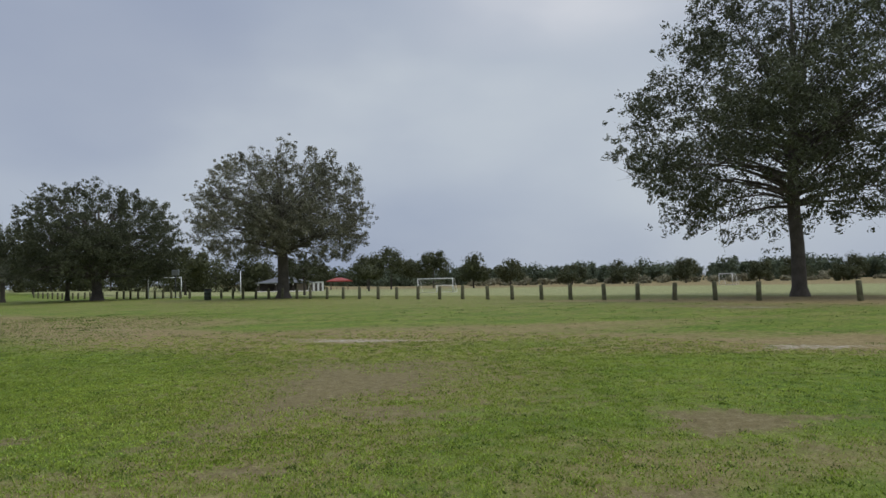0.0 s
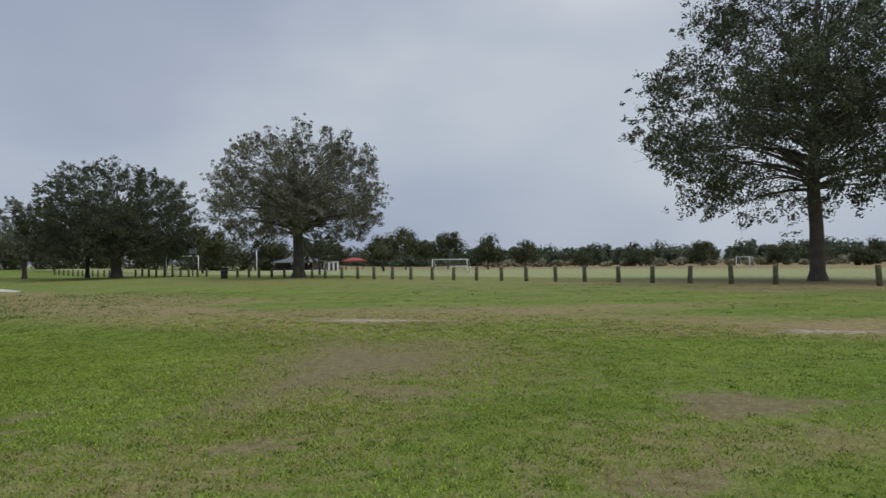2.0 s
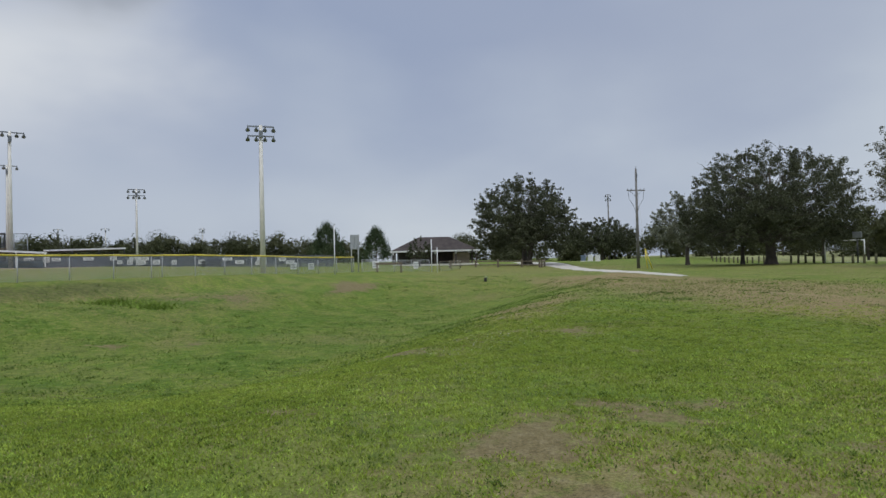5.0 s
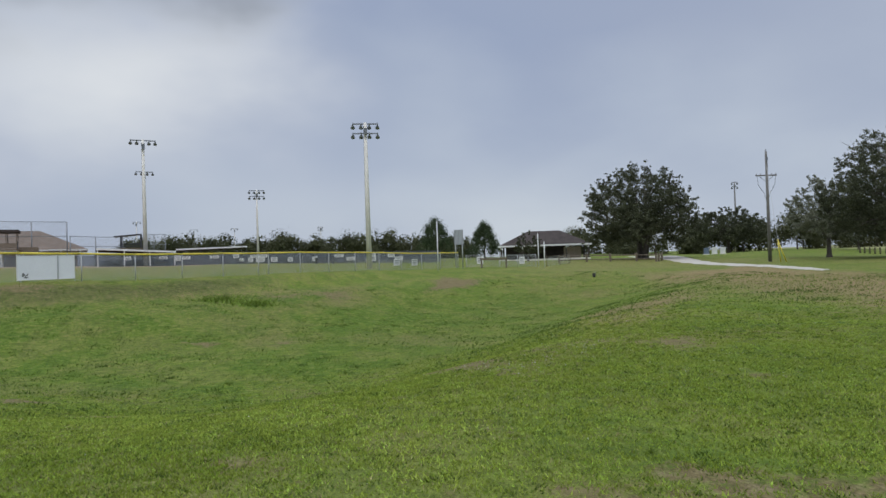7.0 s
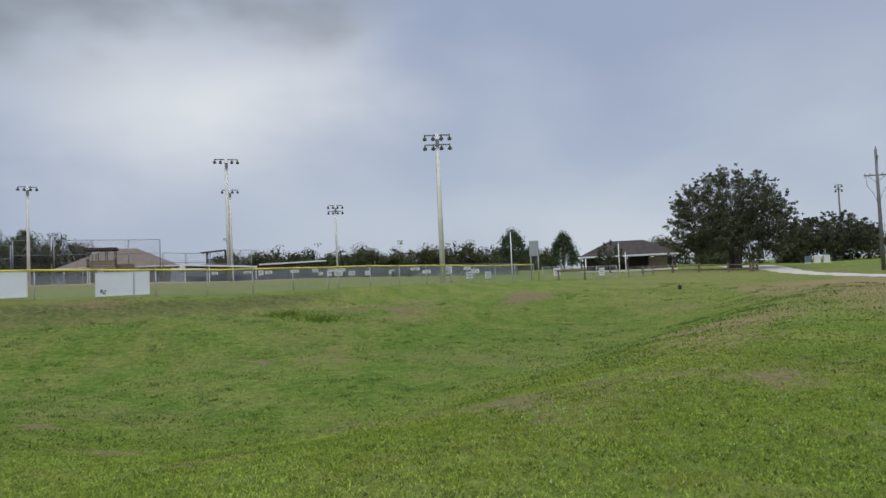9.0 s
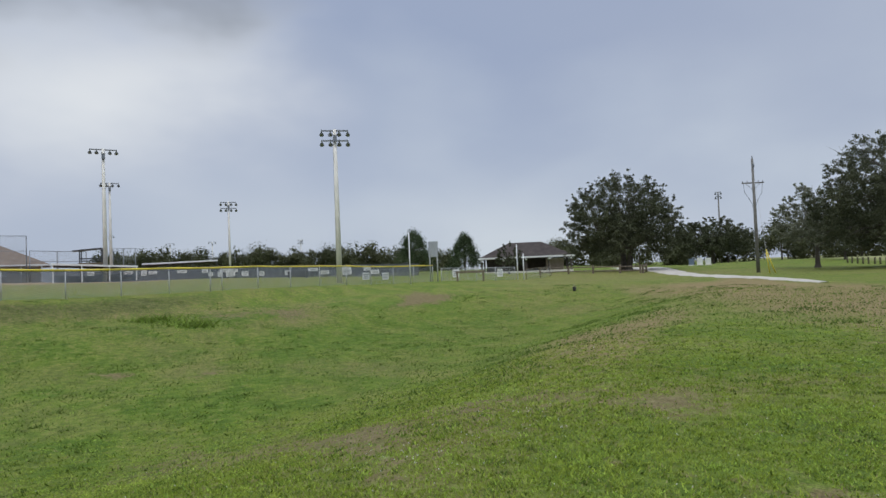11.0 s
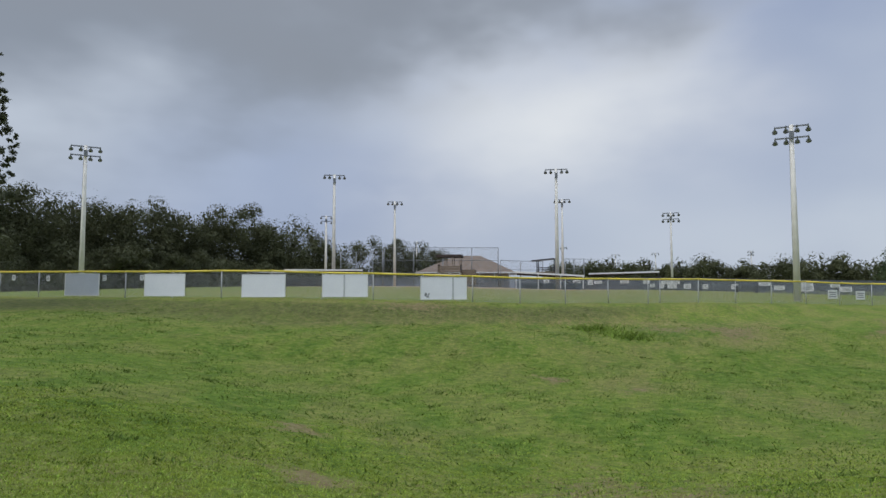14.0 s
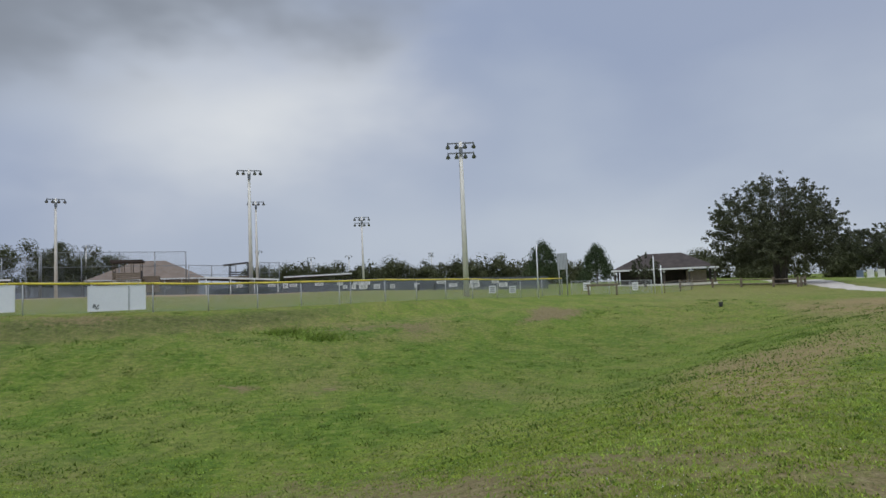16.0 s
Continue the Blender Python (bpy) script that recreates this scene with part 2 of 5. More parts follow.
    h = node(t, "ShaderNodeMath", operation="ADD")
    t.links.new(fine, h.inputs[0])
    t.links.new(grain, h.inputs[1])
    bp = node(t, "ShaderNodeBump")
    bp.inputs["Strength"].default_value, bp.inputs["Distance"].default_value = 0.5, 0.03
    t.links.new(h.outputs[0], bp.inputs["Height"])
    t.links.new(bp.outputs[0], bsdf.inputs["Normal"])
    return m


GROUND = ground_material()
BLADE = leaf_material("grass_blade", (0.14, 0.2, 0.018), (0.31, 0.38, 0.06))
CLOVER = leaf_material("clover_leaf", (0.155, 0.24, 0.026), (0.34, 0.46, 0.085))
DEEP_BLADE = leaf_material("deep_grass_blade", (0.094, 0.158, 0.019), (0.188, 0.266, 0.046))
DARK_BLADE = leaf_material("dark_weed_blade", (0.055, 0.095, 0.016), (0.13, 0.19, 0.036))
DRY_BLADE = leaf_material("dry_grass_blade", (0.22, 0.19, 0.075), (0.42, 0.36, 0.2))
OAK_LEAF = leaf_material("oak_leaf", (0.034, 0.04, 0.022), (0.125, 0.135, 0.08))
ELM_LEAF = leaf_material("grey_green_leaf", (0.075, 0.076, 0.05), (0.225, 0.22, 0.155))
PALE_LEAF = leaf_material("pale_grey_green_leaf", (0.13, 0.14, 0.095), (0.25, 0.26, 0.19))
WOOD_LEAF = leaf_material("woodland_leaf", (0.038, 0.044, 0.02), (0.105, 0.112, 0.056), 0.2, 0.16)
# Distance haze is put into this paler, greyer leaf colour.
HAZY_LEAF = leaf_material("hazy_far_woodland_leaf", (0.06, 0.078, 0.046), (0.11, 0.13, 0.08), 0.15, 0.1)
CEDAR_LEAF = leaf_material("cedar_leaf", (0.035, 0.055, 0.026), (0.085, 0.115, 0.055))
REED = leaf_material("tan_scrub", (0.16, 0.15, 0.09), (0.3, 0.28, 0.19))
BARK = material("grey_bark", ((0.055, 0.048, 0.04), (0.12, 0.105, 0.09)), 0.95, scale=2.0, fine=18, bump=0.8)
POST_WOOD = material("weathered_post_wood", ((0.055, 0.058, 0.03), (0.11, 0.108, 0.06), (0.17, 0.155, 0.105)), 0.95, scale=4, fine=40, bump=0.6)
RAIL_WOOD = material("brown_rail_wood", ((0.11, 0.085, 0.06), (0.24, 0.2, 0.155)), 0.9, scale=4, fine=30, bump=0.5)
UTIL_WOOD = material("grey_pole_wood", ((0.13, 0.125, 0.118), (0.23, 0.222, 0.205)), 0.9, scale=3, fine=25, bump=0.4)
CONCRETE = material("pale_concrete", ((0.64, 0.615, 0.555), (0.78, 0.755, 0.69)), 0.85, scale=1.2, fine=20, bump=0.15)
GRAVEL = material("pale_crushed_shell", ((0.4, 0.365, 0.31), (0.58, 0.54, 0.48)), 0.95, scale=1.5, fine=30, bump=0.5)
STEEL = material("galvanised_steel", ((0.4, 0.41, 0.42), (0.53, 0.54, 0.55)), 0.55, 0.15, scale=5, fine=40, bump=0.05)
DARK_STEEL = material("dark_steel", ((0.05, 0.055, 0.06), (0.1, 0.1, 0.11)), 0.55, 0.4, scale=5, fine=40, bump=0.05)
LAMP_SHELL = material("grey_lamp_shell", ((0.17, 0.18, 0.19), (0.27, 0.28, 0.29)), 0.4, 0.6, scale=6, fine=40, bump=0.0)
LAMP_GLASS = material("pale_lamp_glass", ((0.5, 0.52, 0.54), (0.62, 0.64, 0.66)), 0.15, 0.0, scale=6, fine=40, bump=0.0, spec=0.5)
YELLOW = material("yellow_plastic", ((0.62, 0.5, 0.045), (0.75, 0.62, 0.1)), 0.5, scale=2, fine=30, bump=0.05)
BOARD = material("white_board", ((0.76, 0.78, 0.82), (0.84, 0.86, 0.89)), 0.6, scale=0.9, fine=12, bump=0.03)
GREY_BOARD = material("grey_board", ((0.46, 0.49, 0.54), (0.54, 0.57, 0.62)), 0.6, scale=0.9, fine=12, bump=0.03)
WHITE = material("white_paint", ((0.66, 0.67, 0.67), (0.8, 0.8, 0.79)), 0.5, scale=2, fine=25, bump=0.05)
NET = mesh_material("goal_net", (0.6, 0.6, 0.6), 0.12, 0.05)
CHAIN = mesh_material("chain_link", (0.42, 0.44, 0.45), 0.07, 0.12)
CHAIN_DARK = mesh_material("dark_chain_link", (0.1, 0.11, 0.12), 0.07, 0.16)
CHAIN_THIN = mesh_material("thin_chain_link", (0.22, 0.23, 0.24), 0.07, 0.06)
SCREEN = mesh_material("dark_windscreen", (0.13, 0.145, 0.18), 0.03, 0.5)
SHINGLE = material("brown_shingle", ((0.042, 0.034, 0.031), (0.078, 0.063, 0.056)), 0.95, scale=1.0, fine=9, bump=0.4)
TAN_SHINGLE = material("tan_shingle", ((0.15, 0.115, 0.09), (0.225, 0.178, 0.142)), 0.95, scale=1.0, fine=9, bump=0.4)
GREY_ROOF = material("grey_metal_roof", ((0.1, 0.103, 0.11), (0.145, 0.148, 0.155)), 0.6, 0.2, scale=1.0, fine=9, bump=0.1)
RED_ROOF = material("red_metal_roof", ((0.24, 0.04, 0.03), (0.34, 0.065, 0.048)), 0.55, scale=1.0, fine=9, bump=0.1)
# Brown with the dimness under roofs put into the colour.
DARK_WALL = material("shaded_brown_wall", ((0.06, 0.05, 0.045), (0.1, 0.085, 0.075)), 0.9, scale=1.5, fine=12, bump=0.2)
TAN_WALL = material("tan_block_wall", ((0.36, 0.3, 0.23), (0.46, 0.39, 0.31)), 0.9, scale=1.5, fine=12, bump=0.2)
BLUE = material("blue_paint", ((0.12, 0.16, 0.23), (0.18, 0.23, 0.31)), 0.6, scale=2, fine=12, bump=0.05)
BLACK = material("black_plastic", ((0.012, 0.012, 0.013), (0.03, 0.03, 0.03)), 0.5, scale=4, fine=30, bump=0.1)
BIN_GREEN = material("dark_green_drum", ((0.02, 0.03, 0.025), (0.05, 0.06, 0.05)), 0.6, scale=3, fine=20, bump=0.1)


# ---- helpers for meshes ----
def link_mesh(name, bm, mat, parent=None, label=""):
    me = bpy.data.meshes.new(name)
    bm.to_mesh(me)
    bm.free()
    me.materials.append(mat)
    ob = new(name, me)
    if parent:
        ob.parent = parent
    if label:
        ob["label"] = label
    return ob


def part(name, bm, mat, parent, label=""):
    return link_mesh(name, bm, mat, parent, label)


def empty(name, m):
    ob = new(name)
    ob.matrix_basis = m
    return ob


def box(bm, cx, cy, cz, sx, sy, sz, turn=0.0, bevel=0.0):
    r = bmesh.ops.create_cube(bm, size=1.0, matrix=pose(cx, cy, cz, 0, 0, turn) @ Matrix.Diagonal((sx, sy, sz, 1)))
    if bevel:
        edges = {e for v in r["verts"] for e in v.link_edges}
        bmesh.ops.bevel(bm, geom=list(edges), offset=bevel, segments=1, affect="EDGES")
    return bm


def tube(bm, points, radii, sides=8):
    """A tapered tube along the points."""
    rings = []
    pts = [Vector(p) for p in points]
    for i, p in enumerate(pts):
        d = (pts[min(i + 1, len(pts) - 1)] - pts[max(i - 1, 0)]).normalized()
        side = d.cross(Vector((0, 0, 1)) if abs(d.z) < 0.9 else Vector((1, 0, 0))).normalized()
        up = side.cross(d)
        r = radii[i] if not isinstance(radii, (int, float)) else radii
        rings.append([bm.verts.new(p + (side * math.cos(a) + up * math.sin(a)) * r) for a in (2 * math.pi * k / sides for k in range(sides))])
    for a, b in zip(rings, rings[1:]):
        for k in range(sides):
            bm.faces.new((a[k], a[(k + 1) % sides], b[(k + 1) % sides], b[k]))
    bm.faces.new(rings[0][::-1])
    bm.faces.new(rings[-1])
    for f in bm.faces:
        f.smooth = sides > 5
    return bm


def array_mesh(name, verts, faces, mat):
    me = bpy.data.meshes.new(name)
    n, k = faces.shape
    me.vertices.add(len(verts))
    me.vertices.foreach_set("co", np.ascontiguousarray(verts, dtype=np.float32).ravel())
    me.loops.add(n * k)
    me.loops.foreach_set("vertex_index", np.ascontiguousarray(faces, dtype=np.int32).ravel())
    me.polygons.add(n)
    me.polygons.foreach_set("loop_start", np.arange(0, n * k, k, dtype=np.int32))
    me.update(calc_edges=True)
    me.materials.append(mat)
    return me


def leaf_cards(centres, spread, per, size, rng, squash=0.8, shell=0.0, jitter=1.0, rim=(1.05, 1.45)):
    """Small leaf sprays round each centre; shell: how far they keep to the outside of their clump, facing out."""
    c = np.repeat(centres, per, axis=0)
    s = np.repeat(spread, per)[:, None]
    n = len(c)
    d = rng.normal(0, 1, (n, 3))
    d /= np.linalg.norm(d, axis=1, keepdims=True)
    reach = np.where(rng.uniform(0, 1, (n, 1)) < shell, rng.uniform(rim[0], rim[1], (n, 1)), np.minimum(np.abs(rng.normal(0, 1.0, (n, 1))), 1.6))
    p = c + d * reach * s * np.array([1, 1, squash])
    face = d + rng.normal(0, jitter, (n, 3))
    face /= np.linalg.norm(face, axis=1, keepdims=True)
    u = np.cross(face, rng.normal(0, 1, (n, 3)))
    u /= np.linalg.norm(u, axis=1, keepdims=True)
    v = np.cross(face, u)
    l = size * rng.uniform(0.6, 1.4, (n, 1))
    w = l * rng.uniform(0.4, 0.7, (n, 1))
    q = np.stack([p - u * l * 0.45 + v * w * 0.5, p + u * l * 0.6, p - u * l * 0.45 - v * w * 0.5], 1)
    return q.reshape(-1, 3), np.arange(3 * n).reshape(-1, 3)


# ---- ground ----
def step(a, b, v):
    u = np.clip((v - a) / (b - a), 0, 1)
    return u * u * (3 - 2 * u)


HOME = (-113.0, -22.0)
ARC, ARC_R, BEND = (-110.0, -29.0), 71.3, (-50.2, 9.83)
POST_A, POST_STEP = (15.1, 30.0), (-1.512, 1.308)


def outside(x, y):
    """Metres in front of the outfield fence (an arc that runs out straight), negative on the field."""
    arc = np.hypot(x - ARC[0], y - ARC[1]) - ARC_R
    line = (x - BEND[0]) * 0.881 + (y - BEND[1]) * 0.474
    along = -(x - BEND[0]) * 0.474 + (y - BEND[1]) * 0.881
    return np.where(along > 0, line, arc)


def bank(r):
    """Share of the rise from the basin to the field: a short steep bank under the fence, then a long gentle apron."""
    return np.interp(r, (0.8, 2.3, 4.3, 8.0, 10.0, 13.5, 16.5), (1.0, 0.82, 0.56, 0.45, 0.34, 0.1, 0.0))


def height(x, y):
    """Mown park ground: level lawn, a dry retention basin, and the raised ball field behind it."""
    x, y = np.asarray(x, dtype=float), np.asarray(y, dtype=float)
    side = (x + 2.56) * 0.654 + (y - 46) * 0.756
    lawn = 0.3 * step(-22, -4, side) - 0.55 * step(5, 50, side) - 0.6 * step(60, 140, x * 0.5 + y * 0.5)
    rise = 0.95 * step(-50, -85, x) + 0.9 * step(-95, -135, x)
    base = lawn * step(-70, -20, x) + rise
    r = outside(x, y)
    field = 0.85 - 0.12 * step(-3, 4, y) - 0.3 * step(10, 30, y) + 0.3 * step(0, -15, y) + 1.0 * step(0, -50, r)
    e = -((x + 6) * 0.78 + (y - 5) * 0.62)
    s = -(x + 6) * 0.62 + (y - 5) * 0.78
    hollow = -1.75 * step(-0.3, 9.2, e) * (1 - step(28, 50, s)) * step(-5, 8, s)
    low = base + hollow
    z = low + (field - low) * (bank(r - 0.7) + bank(r) + bank(r + 0.7)) / 3
    return z + 0.035 * np.sin(x * 0.9 + 1.3 * np.sin(y * 0.5)) * np.sin(y * 0.8 + 0.6) * step(-2.0, 3.0, e + 4)


def ground_z(x, y):
    return float(height(x, y))


def spots(x, y, rows):
    out = np.zeros_like(x)
    for cx, cy, rx, ry, turn, power in rows:
        c, s = math.cos(radians(turn)), math.sin(radians(turn))
        u, v = ((x - cx) * c + (y - cy) * s) / rx, (-(x - cx) * s + (y - cy) * c) / ry
        wave = 1 + 0.22 * np.sin(3 * np.arctan2(v, u) + cx * 7) + 0.16 * np.sin(5 * np.arctan2(v, u) + cy * 5) + 0.1 * np.sin(9 * np.arctan2(v, u) + cx * 3)
        out = np.maximum(out, power * np.clip(1.35 - np.hypot(u, v) * 0.85 * wave, 0, 1))
    return out


BARE = ((-1.25, 10.2, 1.8, 2.3, -8, 0.85), (-0.6, 12.0, 1.6, 1.0, -8, 0.7), (-0.5, 7.9, 1.2, 0.4, -20, 0.8), (3.33, 7.07, 0.7, 0.55, -6, 1.3), (2.03, 4.75, 0.3, 0.16, -4, 1.0), (3.5, 5.85, 0.28, 0.16, 0, 0.8), (12.0, 25.2, 3.0, 1.2, -38, 0.8), (19.0, 32.0, 5.0, 2.6, -40, 1.0),
        (-4.5, 4.55, 0.38, 0.5, 38, 1.45), (-3.28, 3.95, 0.24, 0.4, 42, 1.3), (-4.26, 5.95, 0.28, 0.32, 40, 1.0), (-1.45, 5.6, 0.45, 0.22, 20, 0.8), (1.7, 4.6, 0.6, 0.3, 0, 0.75), (-1.65, 5.5, 0.35, 0.2, 0, 0.8),
        (-46.0, 23.2, 1.5, 2.4, 65, 1.2), (-42.6, 13.0, 1.3, 1.8, 100, 0.75), (-42.2, 9.5, 0.8, 1.6, 110, 0.6), (-15.8, 5.9, 1.39, 1.20, 18, 0.60), (-13.8, 6.9, 2.25, 1.20, 4, 0.70), (-11.8, 7.5, 1.72, 0.93, 1, 0.80), (-11.6, 8.9, 1.31, 0.81, -3, 0.65), (-10.7, 9.6, 0.63, 0.47, 22, 0.65), (-9.6, 10.3, 0.46, 0.64, 58, 0.80), (-7.3, 9.3, 0.12, 0.24, 56, 1.00), (-28.0, 7.2, 0.25, 0.86, 57, 0.90), (-14.0, 2.0, 0.5, 0.9, -30, 0.8), (-17.7, 0.0, 0.6, 0.4, 40, 0.8), (-4.9, 6.05, 0.35, 0.2, 30, 0.8), (-4.4, 6.7, 0.4, 0.2, 30, 0.8), (-5.0, 5.2, 0.3, 0.2, 30, 0.75), (-7.0, 3.4, 0.35, 0.2, 30, 0.7),
        (-10.6, 3.6, 0.35, 1.1, 0, 0.75), (-41.5, -4.5, 0.8, 2.6, 15, 0.7), (-42.5, 10.0, 0.8, 2.2, 30, 0.65), (-29.4, 4.3, 0.7, 0.35, 50, 0.85))
SAND = ((-2.1, 17.3, 2.3, 0.55, -14, 0.85), (7.8, 13.3, 1.3, 0.5, -14, 0.8), (12.0, 24.6, 2.4, 0.4, -34, 0.75), (-12.5, 24.0, 3.0, 0.4, -20, 0.6), (-10.05, 6.9, 0.2, 0.5, 0, 0.6))
DRY = ((-5.0, 18.5, 9.0, 3.0, -14, 1.05), (8.0, 13.6, 5.5, 1.5, -14, 0.95), (-18.0, 27.5, 13.0, 4.5, -34, 1.1), (18.0, 29.0, 9.0, 5.0, -40, 1.05), (-10.6, 8.5, 1.2, 5.0, -12, 0.45),
       (-1.3, 10.0, 2.8, 4.0, 0, 0.9), (-17.0, 16.0, 7.0, 1.6, 128, 0.7), (-42.0, 2.0, 1.6, 14.0, 20, 0.36), (2.5, 5.5, 2.4, 0.7, 10, 0.6), (-3.6, 4.6, 1.4, 1.0, 50, 0.6), (-30.0, 36.0, 10.0, 3.5, -40, 1.05), (3.0, 20.0, 6.0, 1.2, -10, 0.6),
       (2.0, 42.0, 48.0, 15.0, -24, 0.34), (-62.0, 52.0, 26.0, 14.0, -30, 0.36), (-88.0, -2.0, 36.0, 50.0, 28, 0.34))


def axis(lo, fine_lo, fine_hi, hi, fine_step, growth=1.22):
    mid = list(np.arange(fine_lo, fine_hi + 1e-6, fine_step))
    left, right, d = [fine_lo], [mid[-1]], fine_step
    while left[-1] > lo:
        d *= growth
        left.append(left[-1] - d)
    d = fine_step
    while right[-1] < hi:
        d *= growth
        right.append(right[-1] + d)
    return np.array(left[:0:-1] + mid + right[1:])


def build_ground():
    xs, ys = axis(-2600, -62, 26, 2600, 0.4), axis(-2600, -30, 62, 2600, 0.4)
    gx, gy = np.meshgrid(xs, ys)
    gz = height(gx, gy)
    nx, ny = len(xs), len(ys)
    idx = np.arange(nx * ny).reshape(ny, nx)
    faces = np.stack([idx[:-1, :-1], idx[:-1, 1:], idx[1:, 1:], idx[1:, :-1]], -1).reshape(-1, 4)
    verts = np.stack([gx, gy, gz], -1).reshape(-1, 3)
    me = array_mesh("ground", verts, faces, GROUND)
    me.polygons.foreach_set("use_smooth", np.ones(len(faces), dtype=bool))
    x, y = verts[:, 0], verts[:, 1]
    side = (x + 2.56) * 0.654 + (y - 46) * 0.756
    r, home = outside(x, y), np.hypot(x - HOME[0], y - HOME[1])
    layers = {
        "bare": spots(x, y, BARE), "sand": spots(x, y, SAND), "dry": np.maximum(spots(x, y, DRY), 1.1 * step(72, 92, side)),
        "pale": step(3, 12, side) * step(95, 70, side) + 0.3 * step(0, -6, r) * step(-75, -60, r),
        "lush": 0.9 * step(5.5, 11, -((x + 6) * 0.78 + (y - 5) * 0.62)) * step(2, 6, r) * step(46, 30, -(x + 6) * 0.62 + (y - 5) * 0.78) + 0.8 * spots(x, y, ((-9.0, 14.0, 4.5, 2.5, 20, 1.0),)),
        # Darkened ground beside the walk, painted as shade under the blades.
        "blade_shade": 0.5 * step(13, 7, np.minimum(np.hypot(x, y), np.minimum(np.hypot(x + 2.9, y - 3), np.hypot(x + 5.8, y - 6)))),
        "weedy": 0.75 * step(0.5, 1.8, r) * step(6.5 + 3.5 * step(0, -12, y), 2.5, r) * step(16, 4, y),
        "clay": step(37, 33, home),
    }
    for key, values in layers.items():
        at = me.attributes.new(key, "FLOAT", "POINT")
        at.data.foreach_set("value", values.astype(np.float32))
    tagged(new("ground", me), "mown green park lawn with bare brown and sandy patches", "ground", kind="structure")


build_ground()


def build_road():
    """A pale shell track that narrows and fades out on the lawn."""
    line = [(-27.0, 39.0, 0.35), (-31.0, 42.5, 0.9), (-36.0, 46.2, 1.3), (-42.4, 50.2, 1.6), (-52.0, 56.2, 2.0), (-62.6, 62.8, 2.5), (-76.0, 72.5, 3.2), (-91.0, 84.0, 4.0), (-112.0, 100.0, 4.5)]
    pts = []
    for (ax, ay, aw), (bx, by, bw) in zip(line, line[1:]):
        for k in range(14):
            u = k / 14
            pts.append((ax + (bx - ax) * u, ay + (by - ay) * u, aw + (bw - aw) * u))
    rnd = random.Random(4)
    verts, faces = [], []
    for i, (x, y, w) in enumerate(pts):
        nx, ny = pts[min(i + 1, len(pts) - 1)][0] - pts[max(i - 1, 0)][0], pts[min(i + 1, len(pts) - 1)][1] - pts[max(i - 1, 0)][1]
        n = math.hypot(nx, ny)
        for k in range(7):
            o = (k / 3 - 1) * 0.8 * w * (1 + (rnd.uniform(-0.18, 0.18) if k in (0, 6) else 0))
            px, py = x - ny / n * o, y + nx / n * o
            verts.append((px, py, ground_z(px, py) + (0.045 if 0 < k < 6 else -0.02)))
        if i:
            for k in range(6):
                a = (i - 1) * 7 + k
                faces.append((a, a + 1, a + 8, a + 7))
    me = array_mesh("road", np.array(verts), np.array(faces), GRAVEL)
    tagged(new("road", me), "pale crushed-shell track fading into the grass", "road", kind="structure")


build_road()


# ---- grass ----
def blades(name, label, count, sampler, size, mat, seed):
    rng = np.random.default_rng(seed)
    x, y = sampler(rng, count)
    keep = np.maximum(spots(x, y, BARE), spots(x, y, SAND)) < rng.uniform(0.2, 0.85, len(x))
    x, y = x[keep], y[keep]
    n = len(x)
    z = height(x, y)
    h = size[1] * rng.uniform(0.5, 1.25, n)
    w = size[0] * rng.uniform(0.6, 1.3, n)
    a = rng.uniform(0, 2 * np.pi, n)
    lean, la = h * rng.uniform(0.4, 1.9, n), rng.uniform(0, 2 * np.pi, n)
    v = np.zeros((n, 3, 3))
    v[:, 0] = np.stack([x - np.cos(a) * w, y - np.sin(a) * w, z - 0.01], -1)
    v[:, 1] = np.stack([x + np.cos(a) * w, y + np.sin(a) * w, z - 0.01], -1)
    v[:, 2] = np.stack([x + np.cos(la) * lean, y + np.sin(la) * lean, z + h], -1)
    me = array_mesh(name, v.reshape(-1, 3), np.arange(3 * n).reshape(-1, 3), mat)
    return tagged(new(name, me), label, "grass", kind="stuff")


def tufted(count, per, reach, power, wide):
    """Places of blades gathered in tufts beside the walk."""
    def sample(rng, n):
        u = rng.uniform(-0.1, 1.1, count)
        d = reach[0] + (reach[1] - reach[0]) * rng.uniform(0, 1, count) ** power
        a = rng.uniform(radians(30), radians(250), count)
        cx, cy = -5.8 * u + np.cos(a) * d, 6.0 * u + np.sin(a) * d
        s = wide * rng.uniform(0.5, 1.6, count)
        k = np.repeat(np.arange(count), per)
        return cx[k] + rng.normal(0, 1, count * per) * s[k], cy[k] + rng.normal(0, 1, count * per) * s[k]
    return sample


def in_basin(rng, count):
    x, y = rng.uniform(-44, -10, count), rng.uniform(-22, 34, count)
    keep = outside(x, y) > 0.4
    return x[keep], y[keep]


def clumped(rng, count):
    cx, cy = rng.uniform(-46, -13, 900), rng.uniform(-20, 36, 900)
    k = rng.integers(0, 900, count)
    s = rng.uniform(0.06, 0.34, 900)[k]
    x, y = cx[k] + rng.normal(0, 1, count) * s * 1.7, cy[k] + rng.normal(0, 1, count) * s * 1.7
    keep = outside(x, y) > 0.6
    return x[keep], y[keep]


def weed_bush(rng, count):
    far = rng.uniform(0, 1, count) < 0.55
    x = np.where(far, -40.6, -38.6) + rng.normal(0, 1, count) * 0.45
    y = np.where(far, 6.0, 7.3) + rng.normal(0, 1, count) * 0.7
    return x, y


